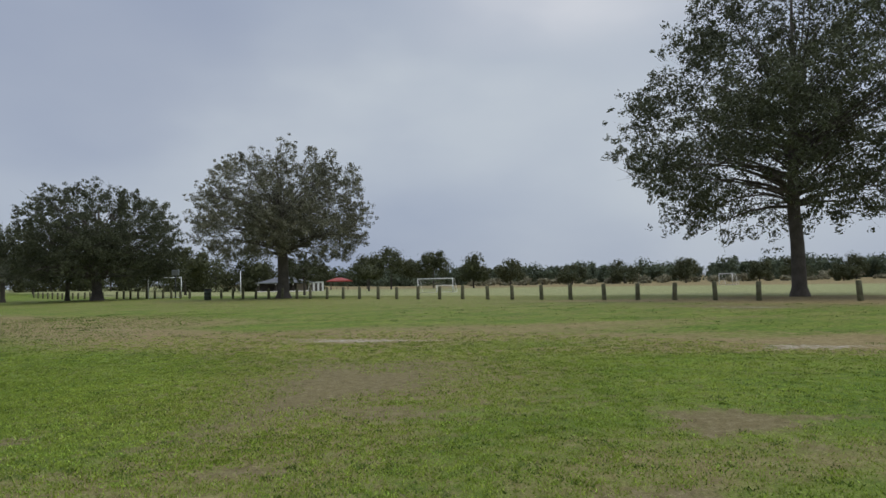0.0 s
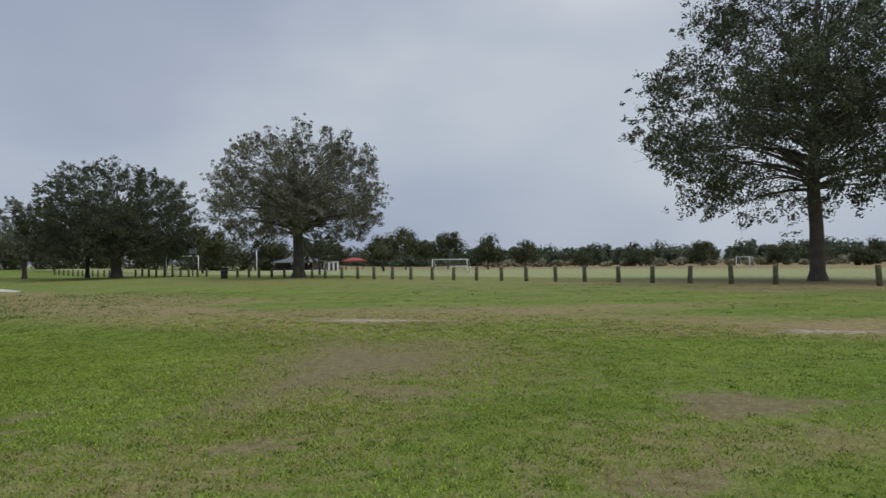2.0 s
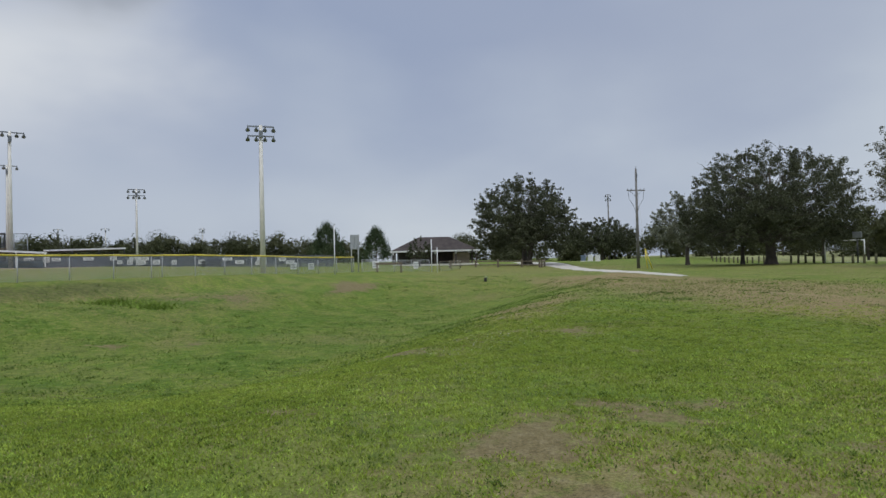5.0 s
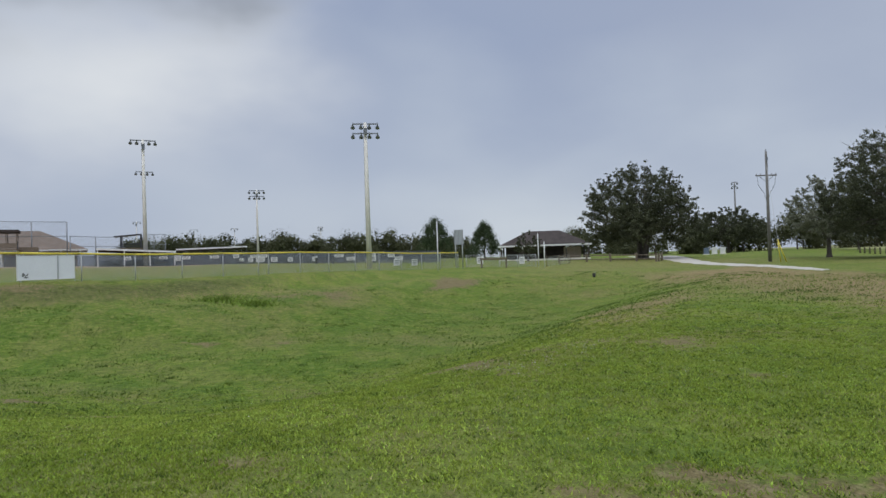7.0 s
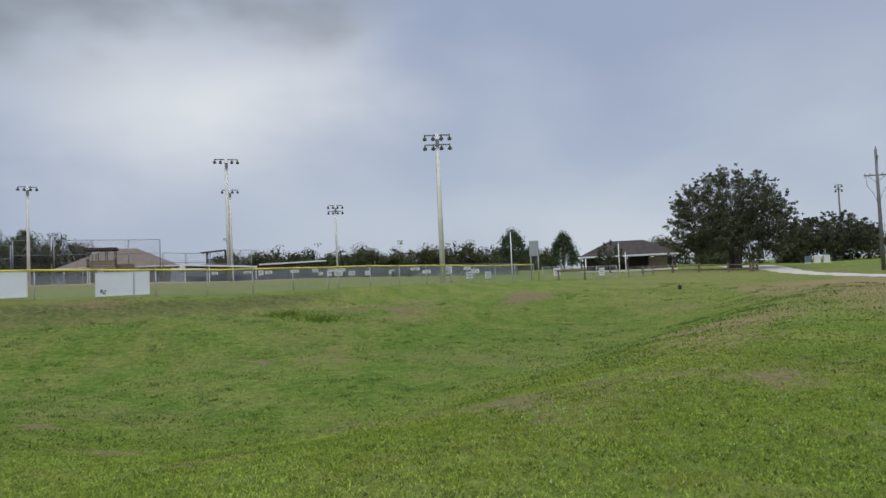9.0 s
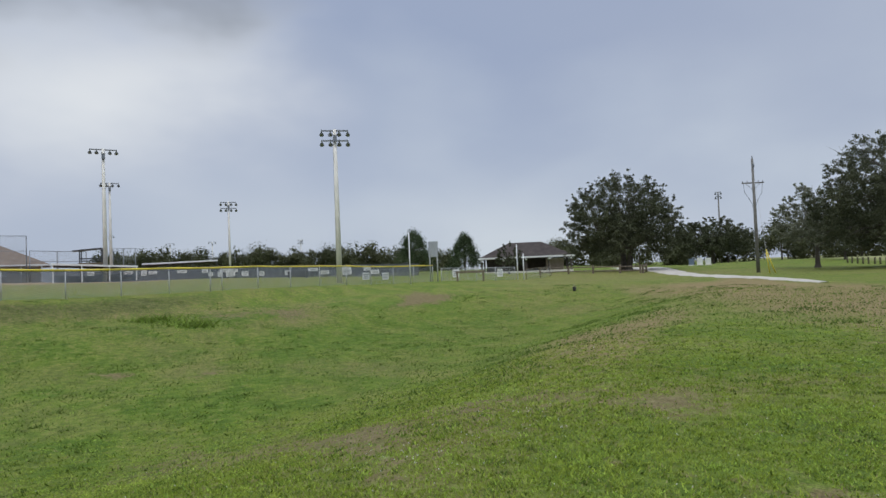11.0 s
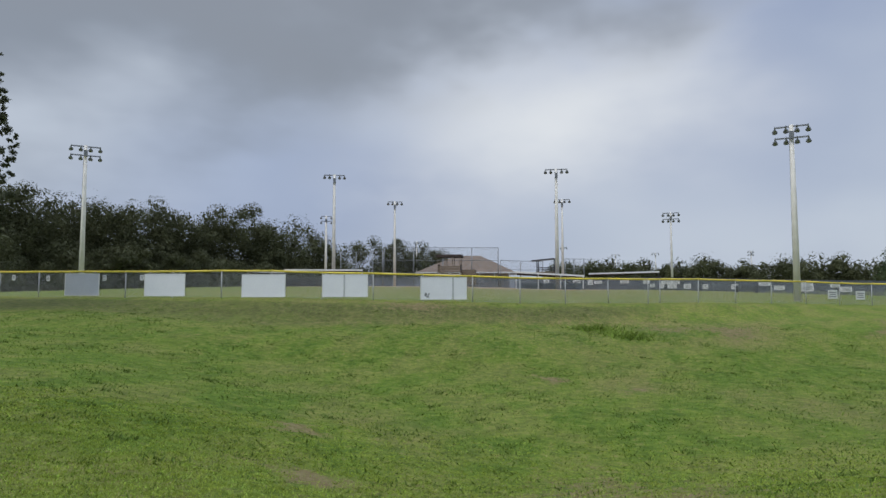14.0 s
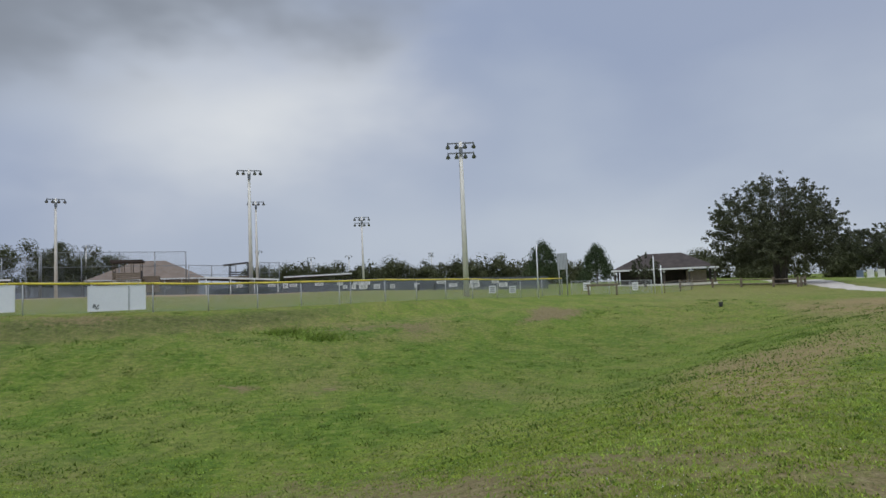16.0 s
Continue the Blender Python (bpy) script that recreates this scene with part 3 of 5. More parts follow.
blades("lawn_grass", "short mown green grass of the lawn", 0, tufted(56000, 12, (2.6, 15.0), 1.0, 0.05), (0.0075, 0.024), BLADE, 1)
blades("clover_patches", "low bright clover between the grass", 0, tufted(9000, 26, (2.6, 15.0), 1.0, 0.06), (0.0115, 0.018), CLOVER, 7)
blades("dark_lawn_weeds", "low dark green weeds between the grass", 0, tufted(5200, 20, (2.6, 15.0), 1.0, 0.06), (0.011, 0.022), DARK_BLADE, 9)
blades("field_weeds", "scattered dark weeds in the open lawn", 0, tufted(1600, 14, (9.0, 30.0), 0.8, 0.14), (0.016, 0.035), DARK_BLADE, 10)
blades("dry_lawn_grass", "straw-coloured dry blades in the lawn", 0, tufted(5000, 9, (2.6, 15.0), 1.0, 0.08), (0.006, 0.02), DRY_BLADE, 2)
blades("basin_grass", "longer green grass of the dry basin", 110000, in_basin, (0.016, 0.04), DEEP_BLADE, 3)
blades("basin_tufts", "taller dark green tufts of weed grass", 30000, clumped, (0.02, 0.07), DARK_BLADE, 5)
blades("weed_clump", "leafy dark green weed clump on the basin bank", 700, weed_bush, (0.03, 0.34), DEEP_BLADE, 6)


def wildflowers():
    rng = np.random.default_rng(8)
    groups = ((-9.4, 7.6, 0.5, 70), (-9.9, 8.6, 0.45, 50), (-13.5, 12.5, 0.8, 50), (-8.0, 9.4, 1.2, 45), (-17.0, 9.0, 5.0, 40), (-8.5, 4.5, 2.5, 25))
    x = np.concatenate([cx + rng.normal(0, 1, n) * s for cx, cy, s, n in groups])
    y = np.concatenate([cy + rng.normal(0, 1, n) * s for cx, cy, s, n in groups])
    p = np.stack([x, y, height(x, y) + rng.uniform(0.04, 0.09, len(x))], -1)
    verts, faces = leaf_cards(p, np.full(len(p), 0.006), 3, 0.009, rng)
    tagged(new("wildflowers", array_mesh("wildflowers", verts, faces, WHITE)), "tiny white wildflowers in the grass", "flowers", kind="stuff")


wildflowers()


# ---- trees ----
def oak(name, x, y, tall, wide, clear, trunk_r, leaves, leaf, mat, label, seed, trunks=1, limbs=34, shape=None, rough=0.12, sprays=420, solid=0.62, gaps=0.25, lift=0.25, fan=1.0):
    """A broad tree: flared trunk, forking limbs, and a crown of leafy sprays that fills the given outline.
    shape: (height, radius) pairs up the crown; solid: share of sprays near the outside; gaps: how much of it stays open."""
    rng = np.random.default_rng(seed)
    root = tagged(empty(name, pose(x, y, ground_z(x, y))), label, "tree")
    if shape is None:
        low = clear * 0.8
        shape = [(low + (tall - low) * u, wide * 0.5 * r) for u, r in ((0, 0.55), (0.14, 0.86), (0.34, 1.0), (0.58, 0.93), (0.78, 0.7), (0.92, 0.4), (1, 0.12))]
    zs, rs = [p[0] for p in shape], [p[1] for p in shape]
    wood = bmesh.new()
    stems = []
    for k in range(trunks):
        o = Vector((rng.uniform(-1, 1), rng.uniform(-1, 1), 0)) * (0.9 if trunks > 1 else 0.0)
        tr = trunk_r * (0.7 if trunks > 1 else 1.0)
        high = tall * (0.8 if trunks == 1 else rng.uniform(0.6, 0.8))
        lean = o * 2.2 + Vector((rng.uniform(-0.5, 0.5), rng.uniform(-0.5, 0.5), 0))
        spine = [o + Vector((0, 0, -0.3)), o + Vector((0, 0, 0.12)), o + Vector((0, 0, 0.5)), o * 1.2 + Vector((0, 0, clear * 0.6)), o * 1.5 + Vector((rng.uniform(-0.1, 0.1), rng.uniform(-0.1, 0.1), clear * 1.05)),
                 o * 1.7 + lean * 0.4 + Vector((0, 0, clear + (high - clear) * 0.45)), o + lean + Vector((0, 0, high))]
        tube(wood, spine, [tr * 1.75, tr * 1.5, tr * 1.12, tr, tr * 0.95, tr * 0.5, tr * 0.08], 10)
        stems.append((spine, tr))
    part("trunk", wood, BARK, root)
    phases = rng.uniform(0, 6.28, 8)

    def lumps(az, u):
        return math.sin(3 * az + phases[0]) * 0.35 + math.sin(5 * az + 7 * u + phases[1]) * 0.4 + math.sin(11 * u + 4 * az + phases[2]) * 0.35 + math.sin(9 * az - 13 * u + phases[3]) * 0.3

    def edge_of(az, z):
        """Crown reach at a height, with an uneven outline."""
        u = (z - zs[0]) / (zs[-1] - zs[0])
        r = float(np.interp(z, zs, rs)) * (1 + rough * lumps(az, u))
        return Vector((math.cos(az) * r, math.sin(az) * r, z))

    heart = Vector((0, 0, clear + (tall - clear) * 0.25))
    table = np.cumsum([float(np.interp(zs[0] + (zs[-1] - zs[0]) * (k + 0.5) / 60, zs, rs)) + 0.1 * wide for k in range(60)])
    table = table / table[-1]

    def height_pick():
        return zs[0] + (zs[-1] - zs[0]) * (np.searchsorted(table, rng.uniform(0, 1)) + rng.uniform(0, 1)) / 60

    twigs = bmesh.new()
    for i in range(limbs):
        spine, fr = stems[i % len(stems)]
        az, z = i * 2.399963 + rng.uniform(-0.3, 0.3), height_pick()
        tip = edge_of(az, z) * 1.0
        tip = heart.lerp(tip, rng.uniform(0.82, 0.98))
        u0 = max(0.0, min(0.92, 0.7 * (z - zs[0]) / (zs[-1] - zs[0]) - 0.05 + rng.uniform(-0.05, 0.05)))
        a, b, c = spine[4], spine[5], spine[6]
        start = a.lerp(b, u0 * 2) if u0 < 0.5 else b.lerp(c, u0 * 2 - 1)
        reach = tip - start
        bow = Vector((0, 0, reach.length * rng.uniform(0.05, 0.16)))
        side = Vector((rng.normal(0, 0.05), rng.normal(0, 0.05), 0)) * reach.length

        def along(u):
            return start + reach * u + bow * (4 * u * (1 - u)) + side * math.sin(u * 5)
        r0 = fr * rng.uniform(0.16, 0.32) * (1.0 - 0.5 * u0)
        tube(twigs, [along(u) for u in (0, 0.2, 0.42, 0.66, 0.85, 1.0)], [r0, r0 * 0.75, r0 * 0.52, r0 * 0.3, r0 * 0.15, r0 * 0.05], 5)
        for j in range(5):
            u = rng.uniform(0.3, 0.9)
            base = along(u)
            d = (reach.normalized() + Vector(rng.normal(0, 0.6, 3))).normalized()
            ln = wide * rng.uniform(0.07, 0.14) * (1.2 - 0.6 * u)
            tube(twigs, [base, base + d * ln * 0.5 + Vector((0, 0, ln * 0.05)), base + d * ln], [r0 * 0.22, r0 * 0.13, r0 * 0.03], 4)
    part("branchwork", twigs, BARK, root)
    centres, spread = [], []
    while len(centres) < sprays * 6:
        az, z = rng.uniform(0, 6.283), height_pick()
        u = (z - zs[0]) / (zs[-1] - zs[0])
        if math.sin(6 * az + 9 * u + phases[4]) + math.sin(15 * u - 4 * az + phases[5]) > 2.0 - 2.2 * gaps * rng.uniform(0.5, 1.5):
            continue
        outer = rng.uniform(0, 1) < solid
        q = rng.uniform(0.74, 0.97) if outer else rng.uniform(0.2, 0.8)
        base = heart.lerp(edge_of(az, z), q)
        out = (edge_of(az, z) - heart).normalized()
        d = (out + Vector((0, 0, lift)) + Vector(rng.normal(0, 0.38, 3))).normalized()
        ln = wide * fan * rng.uniform(0.035, 0.085)
        fat = wide * rng.uniform(0.010, 0.020) * (1.0 if outer else 1.4)
        for k in range(6):
            w = k / 5 - 0.45
            centres.append(base + d * ln * w + Vector(rng.normal(0, 0.16 * ln, 3)))
            spread.append(fat * (1.15 - 0.55 * k / 5))
    c = np.array([tuple(v) for v in centres])
    s = np.array(spread)
    verts, faces = leaf_cards(c, s, max(4, leaves // len(c)), leaf, rng, 0.8, 0.3, 0.8)
    crown = new("crown", array_mesh("crown", verts, faces, mat))
    crown.parent = root
    return root


def conifer(name, x, y, tall, wide, leaves, leaf, label, seed):
    rng = np.random.default_rng(seed)
    root = tagged(empty(name, pose(x, y, ground_z(x, y))), label, "tree")
    part("trunk", tube(bmesh.new(), [(0, 0, -0.2), (0, 0, tall * 0.4), (0, 0, tall * 0.92)], [0.16, 0.1, 0.02], 7), BARK, root)
    u = rng.uniform(0, 1, 220) ** 0.8
    az = rng.uniform(0, 6.28, 220)
    rad = wide * 0.5 * (1 - u) ** 0.6 * rng.uniform(0.55, 1.08, 220) + 0.1
    c = np.stack([np.cos(az) * rad, np.sin(az) * rad, tall * (0.12 + 0.88 * u)], -1)
    verts, faces = leaf_cards(c, np.full(220, wide * 0.075), leaves // 220, leaf, rng, 1.5)
    crown = new("crown", array_mesh("crown", verts, faces, CEDAR_LEAF))
    crown.parent = root
    return root


def woods(name, label, trees, leaf, per, mat, seed):
    """A far belt of trees as one mass of leaf sprays with stems."""
    rng = np.random.default_rng(seed)
    cs, sp, stems = [], [], bmesh.new()
    for x, y, tall, wide, low in trees:
        z = ground_z(x, y)
        mid, up = low + (tall - low) * 0.5, (tall - low) * 0.5
        for k in range(16):
            a, e, q = rng.uniform(0, 6.283), math.asin(rng.uniform(-0.8, 1)), rng.uniform(0.35, 0.8)
            cs.append((x + math.cos(a) * math.cos(e) * wide * 0.5 * q, y + math.sin(a) * math.cos(e) * wide * 0.5 * q, z + mid + math.sin(e) * up * q))
            sp.append(min(wide, tall - low) * rng.uniform(0.13, 0.24))
        tube(stems, [(x, y, z - 0.3), (x + rng.uniform(-0.3, 0.3), y, z + mid)], [0.22, 0.1], 5)
    verts, faces = leaf_cards(np.array(cs), np.array(sp), per, leaf, rng, 0.85, 0.9, 0.4, (0.92, 1.14))
    core_v, core_f = leaf_cards(np.array(cs), np.array(sp) * 0.55, max(4, per // 5), leaf * 2.4, rng, 0.8, 0.3, 0.8)
    verts, faces = np.concatenate([verts, core_v]), np.concatenate([faces, core_f + len(verts)])
    ob = tagged(new(name, array_mesh(name, verts, faces, mat)), label, "woods", kind="stuff")
    part("stems", stems, BARK, ob)
    return ob


oak("oak_tree", 19.25, 34.0, 22.0, 20.6, 4.6, 0.34, 120000, 0.16, OAK_LEAF, "tall broad oak with dark green leaves and a bare flared trunk", 11, limbs=90, rough=0.07, sprays=1000, solid=0.62, gaps=0.75, lift=-0.1, fan=1.0,
    shape=[(2.9, 5.6), (4.2, 7.0), (6.4, 8.8), (9.0, 10.0), (11.2, 8.7), (13.6, 6.9), (15.8, 5.5), (17.8, 4.0), (19.6, 2.2), (20.4, 0.8)])
oak("oak_tree", -13.9, 56.4, 14.5, 17.0, 3.6, 0.47, 130000, 0.14, ELM_LEAF, "round-crowned grey-green oak beside the wooden posts", 12, limbs=80, rough=0.05, sprays=900, solid=0.6, gaps=0.15, lift=0.3, fan=0.9,
    shape=[(3.0, 5.2), (4.6, 7.2), (6.6, 8.2), (9.0, 7.8), (11.2, 6.8), (12.9, 4.9), (13.8, 2.9), (14.4, 1.0)])
oak("oak_tree", -37.4, 69.2, 13.2, 18.8, 2.2, 0.5, 140000, 0.17, OAK_LEAF, "low wide dark oak beside the wooden posts", 13, limbs=80, rough=0.06, sprays=900, solid=0.6, gaps=0.08, lift=0.2, fan=0.85,
    shape=[(1.5, 7.6), (2.8, 8.8), (5.6, 9.3), (8.4, 8.7), (10.9, 7.2), (12.2, 5.0), (12.9, 3.0), (13.3, 0.9)])
oak("oak_tree", -30.6, -28.1, 18.0, 9.4, 3.0, 0.35, 60000, 0.17, OAK_LEAF, "tall oak standing at the edge of the basin", 17, limbs=60, sprays=420)
oak("oak_tree", -53.0, 76.9, 10.4, 10.2, 2.6, 0.25, 30000, 0.18, PALE_LEAF, "small thin-leaved grey-green tree on the lawn", 14, limbs=44, sprays=260, gaps=0.35)
oak("oak_tree", -70.7, 63.5, 13.2, 16.0, 2.2, 0.36, 110000, 0.19, OAK_LEAF, "many-stemmed dark oak beside the shell track", 15, trunks=4, limbs=70, rough=0.16, sprays=720, gaps=0.25, lift=0.45, fan=1.15,
    shape=[(1.9, 6.2), (3.2, 7.4), (5.4, 7.9), (7.6, 7.6), (9.8, 6.5), (11.4, 5.2), (12.6, 3.0), (13.2, 1.0)])
oak("oak_tree", -101.6, 114.8, 10.0, 17.0, 2.2, 0.35, 46000, 0.28, OAK_LEAF, "low round oak beyond the track", 16, trunks=2, limbs=50, sprays=380, gaps=0.1)
oak("oak_tree", -43.5, 74.1, 9.6, 9.4, 2.4, 0.22, 26000, 0.2, OAK_LEAF, "smaller oak close behind the low wide oak", 18, limbs=36, sprays=240)
oak("oak_tree", -15.1, 70.4, 5.0, 5.4, 1.5, 0.1, 9000, 0.16, OAK_LEAF, "small dark young oak beyond the posts", 19, limbs=22, sprays=120)
conifer("cedar_tree", -107.4, 48.4, 7.0, 7.6, 9000, 0.26, "loose pointed cedar beside the ball field", 21)
conifer("cedar_tree", -106.2, 57.8, 6.4, 6.6, 12000, 0.24, "dense pointed cedar beside the pavilion", 22)


def background_trees():
    rnd = random.Random(9)
    rows = []
    for k in range(76):
        u = k / 75
        x, y = -58 - 105 * u + rnd.uniform(-4, 4), -92 + 26 * u - 14 * math.sin(u * 3.1) + rnd.uniform(-4, 6)
        tall = rnd.uniform(20.5, 26.5) - 2.5 * u
        rows.append((x, y, tall, rnd.uniform(11, 16), -0.35 * tall))
        rows.append((x + 4, y + 7, rnd.uniform(5, 11), rnd.uniform(7, 11), -3.0))
    for k in range(9):
        rows.append((-176 - 3.2 * k, -60 + 2.2 * k + rnd.uniform(-3, 3), rnd.uniform(14.5, 18.5), rnd.uniform(10, 14), -4.0))
    woods("oak_woods", "dense dark belt of woodland behind the ball field", rows, 0.36, 230, WOOD_LEAF, 31)
    rows = []
    for k in range(44):
        u = k / 43
        rows.append((-206 + 34 * step(0.5, 1.0, u) + rnd.uniform(-6, 6), -6 + 92 * u + rnd.uniform(-2, 2), rnd.uniform(8.0, 11.0) - 2.0 * step(0.75, 1.0, u), rnd.uniform(9, 14), -3.5))
    woods("far_oak_woods", "far row of trees beyond the ball fields", rows, 0.45, 120, WOOD_LEAF, 32)
    rows = [(-12, 150, 10.8, 13, 1.6), (-2, 152, 9.5, 10, 1.2), (-21, 178, 9.8, 13, 1.2), (7.0, 140, 8.2, 9.0, 0.0), (18.2, 169, 8.2, 9, -0.5), (-6, 165, 10, 12, 1.0), (-35, 170, 8.5, 14, 0.6), (-48, 165, 7.5, 14, 0.6)]
    for k in range(34):
        u = k / 33
        rows.append((-160 + 128 * u + rnd.uniform(-3, 3), 116 + 52 * u + rnd.uniform(-6, 8), rnd.uniform(8, 11.0), rnd.uniform(11, 16), -3.0))
    for x, y, h, w in ((-41.5, 103, 8.2, 11), (-50.0, 108, 8.0, 10), (-60.0, 112, 8.5, 11), (-72.0, 112, 8.5, 11), (-14.6, 127, 7.0, 8)):
        rows.append((x, y, h, w, 0.8))
    woods("park_woods", "dark oaks along the edge of the playing field", rows, 0.38, 170, WOOD_LEAF, 33)
    rows = [(60.5, 211, 8.0, 13, -0.8), (71.8, 187, 7.8, 8, -0.5), (89.5, 179, 7.0, 8, 0.0), (107, 169, 4.8, 8, -0.5), (42, 205, 7.5, 11, -0.8), (84, 215, 8, 12, -0.8), (112, 200, 8, 12, -0.8), (128, 196, 8, 11, -0.8)]
    woods("scattered_oaks", "scattered round oaks at the edge of the meadow", rows, 0.38, 170, WOOD_LEAF, 34)
    rows = []
    for k in range(120):
        u = k / 119
        rows.append((-60 + 380 * u, 330 - 120 * u + rnd.uniform(-14, 14), rnd.uniform(8.5, 11.0) + 3.5 * step(0.75, 1.0, u), rnd.uniform(11, 16), -5.0))
    woods("far_pine_woods", "long far belt of dark pine woods", rows, 1.0, 44, HAZY_LEAF, 35)
    rows = []
    for k in range(110):
        u = k / 109
        rows.append((10 + 250 * u, 232 - 70 * u + rnd.uniform(-12, 12), rnd.uniform(1.2, 3.4), rnd.uniform(3, 7), -0.3))
    woods("meadow_scrub", "tan scrub and tall weeds beyond the soccer field", rows, 0.5, 18, REED, 36)
    # woods that close the view behind and beside the walk
    rows = [(60 + 120 * math.cos(a), -40 + 120 * math.sin(a), rnd.uniform(9, 14), rnd.uniform(10, 15), 1.0) for a in (radians(-150 + 5 * k) for k in range(37))]
    woods("south_woods", "belt of woodland behind the lawn", rows, 1.1, 30, WOOD_LEAF, 37)


background_trees()


# ---- wooden posts and lawn fittings ----
def wooden_post(x, y):
    root = tagged(empty("wooden_post", pose(x, y, ground_z(x, y))), "short weathered round wooden post in the lawn", "post", "row of wooden posts")
    bm = tube(bmesh.new(), [(0, 0, -0.3), (0, 0, 0.3), (0.01, 0, 0.9), (0.01, 0, 0.94)], [0.125, 0.12, 0.112, 0.09], 10)
    part("shaft", bm, POST_WOOD, root)
    return root


def post_row():
    rnd = random.Random(2)
    first = None
    for n in range(-4, 52):
        x, y = POST_A[0] + POST_STEP[0] * n + rnd.uniform(-0.06, 0.06), POST_A[1] + POST_STEP[1] * n + rnd.uniform(-0.06, 0.06)
        if n in (-1, 26, 37):
            continue
        m = pose(x, y, ground_z(x, y) - rnd.uniform(0, 0.07), rnd.uniform(-2, 2), rnd.uniform(-2, 2), rnd.uniform(0, 360))
        if first is None:
            first = wooden_post(x, y)
            first.matrix_basis = m
        else:
            copy_thing(first, m)


post_row()


def trash_drum(x, y):
    root = tagged(empty("trash_drum", pose(x, y, ground_z(x, y))), "dark steel drum used as a litter bin on the lawn", "bin")
    bm = tube(bmesh.new(), [(0, 0, 0), (0, 0, 0.05), (0, 0, 0.3), (0, 0, 0.32), (0, 0, 0.34), (0, 0, 0.62), (0, 0, 0.64), (0, 0, 0.66), (0, 0, 0.92)], [0.29, 0.3, 0.3, 0.315, 0.3, 0.3, 0.315, 0.3, 0.3], 18)
    part("drum", bm, BIN_GREEN, root)
    part("rim", tube(bmesh.new(), [(0.3 * math.cos(a), 0.3 * math.sin(a), 0.93) for a in (2 * math.pi * k / 18 for k in range(19))], 0.02, 6), DARK_STEEL, root)
    part("liner", tube(bmesh.new(), [(0, 0, 0.85), (0, 0, 0.96), (0, 0, 0.98)], [0.31, 0.325, 0.28], 16), BLACK, root, "black bin liner folded over the rim")


trash_drum(-20.5, 56.1)


def soccer_goal(a, b, tall, deep, label):
    """Goal frame from foot a to foot b, its net hung behind."""
    ax, ay, bx, by = *a, *b
    wide = math.hypot(bx - ax, by - ay)
    turn = math.degrees(math.atan2(by - ay, bx - ax))
    root = tagged(empty("soccer_goal", pose(ax, ay, min(ground_z(ax, ay), ground_z(bx, by)), 0, 0, turn)), label, "goal", "soccer goals")
    r = 0.055
    for x in (0, wide):
        part("goal_post", tube(bmesh.new(), [(x, 0, -0.1), (x, 0, tall + r)], r, 10), WHITE, root)
        part("side_bar", tube(bmesh.new(), [(x, 0, tall), (x, deep * 0.4, tall), (x, deep, 0.03), (x, 0, 0.03)], 0.03, 6), WHITE, root)
    part("crossbar", tube(bmesh.new(), [(0, 0, tall), (wide, 0, tall)], r, 10), WHITE, root)
    part("ground_bar", tube(bmesh.new(), [(0, deep, 0.03), (wide, deep, 0.03)], 0.03, 6), WHITE, root)
    part("back_bar", tube(bmesh.new(), [(0, deep * 0.4, tall), (wide, deep * 0.4, tall)], 0.025, 6), WHITE, root)
    bm = bmesh.new()
    v = [bm.verts.new(p) for p in ((0, 0, tall), (wide, 0, tall), (wide, deep * 0.4, tall), (0, deep * 0.4, tall), (0, deep, 0.03), (wide, deep, 0.03), (0, 0, 0.03), (wide, 0, 0.03))]
    for f in ((0, 1, 2, 3), (3, 2, 5, 4), (0, 3, 4, 6), (1, 7, 5, 2)):
        bm.faces.new([v[i] for i in f])
    part("net", bm, NET, root, "sagging white net")


soccer_goal((-33.4, 72.6), (-30.2, 74.0), 2.35, 1.8, "white soccer goal seen past the oak")
soccer_goal((-3.3, 89.9), (1.6, 88.2), 1.95, 1.9, "white soccer goal with a net")
soccer_goal((-0.7, 92.2), (1.6, 91.2), 1.0, 0.8, "small white practice goal behind the larger one")
soccer_goal((52.0, 119.0), (53.3, 116.4), 2.1, 1.8, "white soccer goal far across the field")


def box_on_pole(x, y, top, name="pole_box", label="dark pole with a grey box on top"):
    root = tagged(empty(name, pose(x, y, ground_z(x, y), 0, 0, 10)), label, "pole")
    part("pole", tube(bmesh.new(), [(0, 0, -0.2), (0, 0, top - 0.5)], 0.07, 8), DARK_STEEL, root)
    part("housing", box(bmesh.new(), 0, 0, top - 0.3, 0.75, 0.35, 0.6, 0, 0.03), LAMP_SHELL, root)


box_on_pole(-29.4, 70.5, 3.1)


def white_post(x, y, tall):
    root = tagged(empty("white_post", pose(x, y, ground_z(x, y))), "slim white metal post at the field edge", "post")
    part("shaft", tube(bmesh.new(), [(0, 0, -0.2), (0, 0, tall)], [0.07, 0.06], 8), WHITE, root)
    part("cap", tube(bmesh.new(), [(0, 0, tall), (0, 0, tall + 0.12)], [0.09, 0.05], 8), WHITE, root)


white_post(-28.6, 90.6, 3.2)


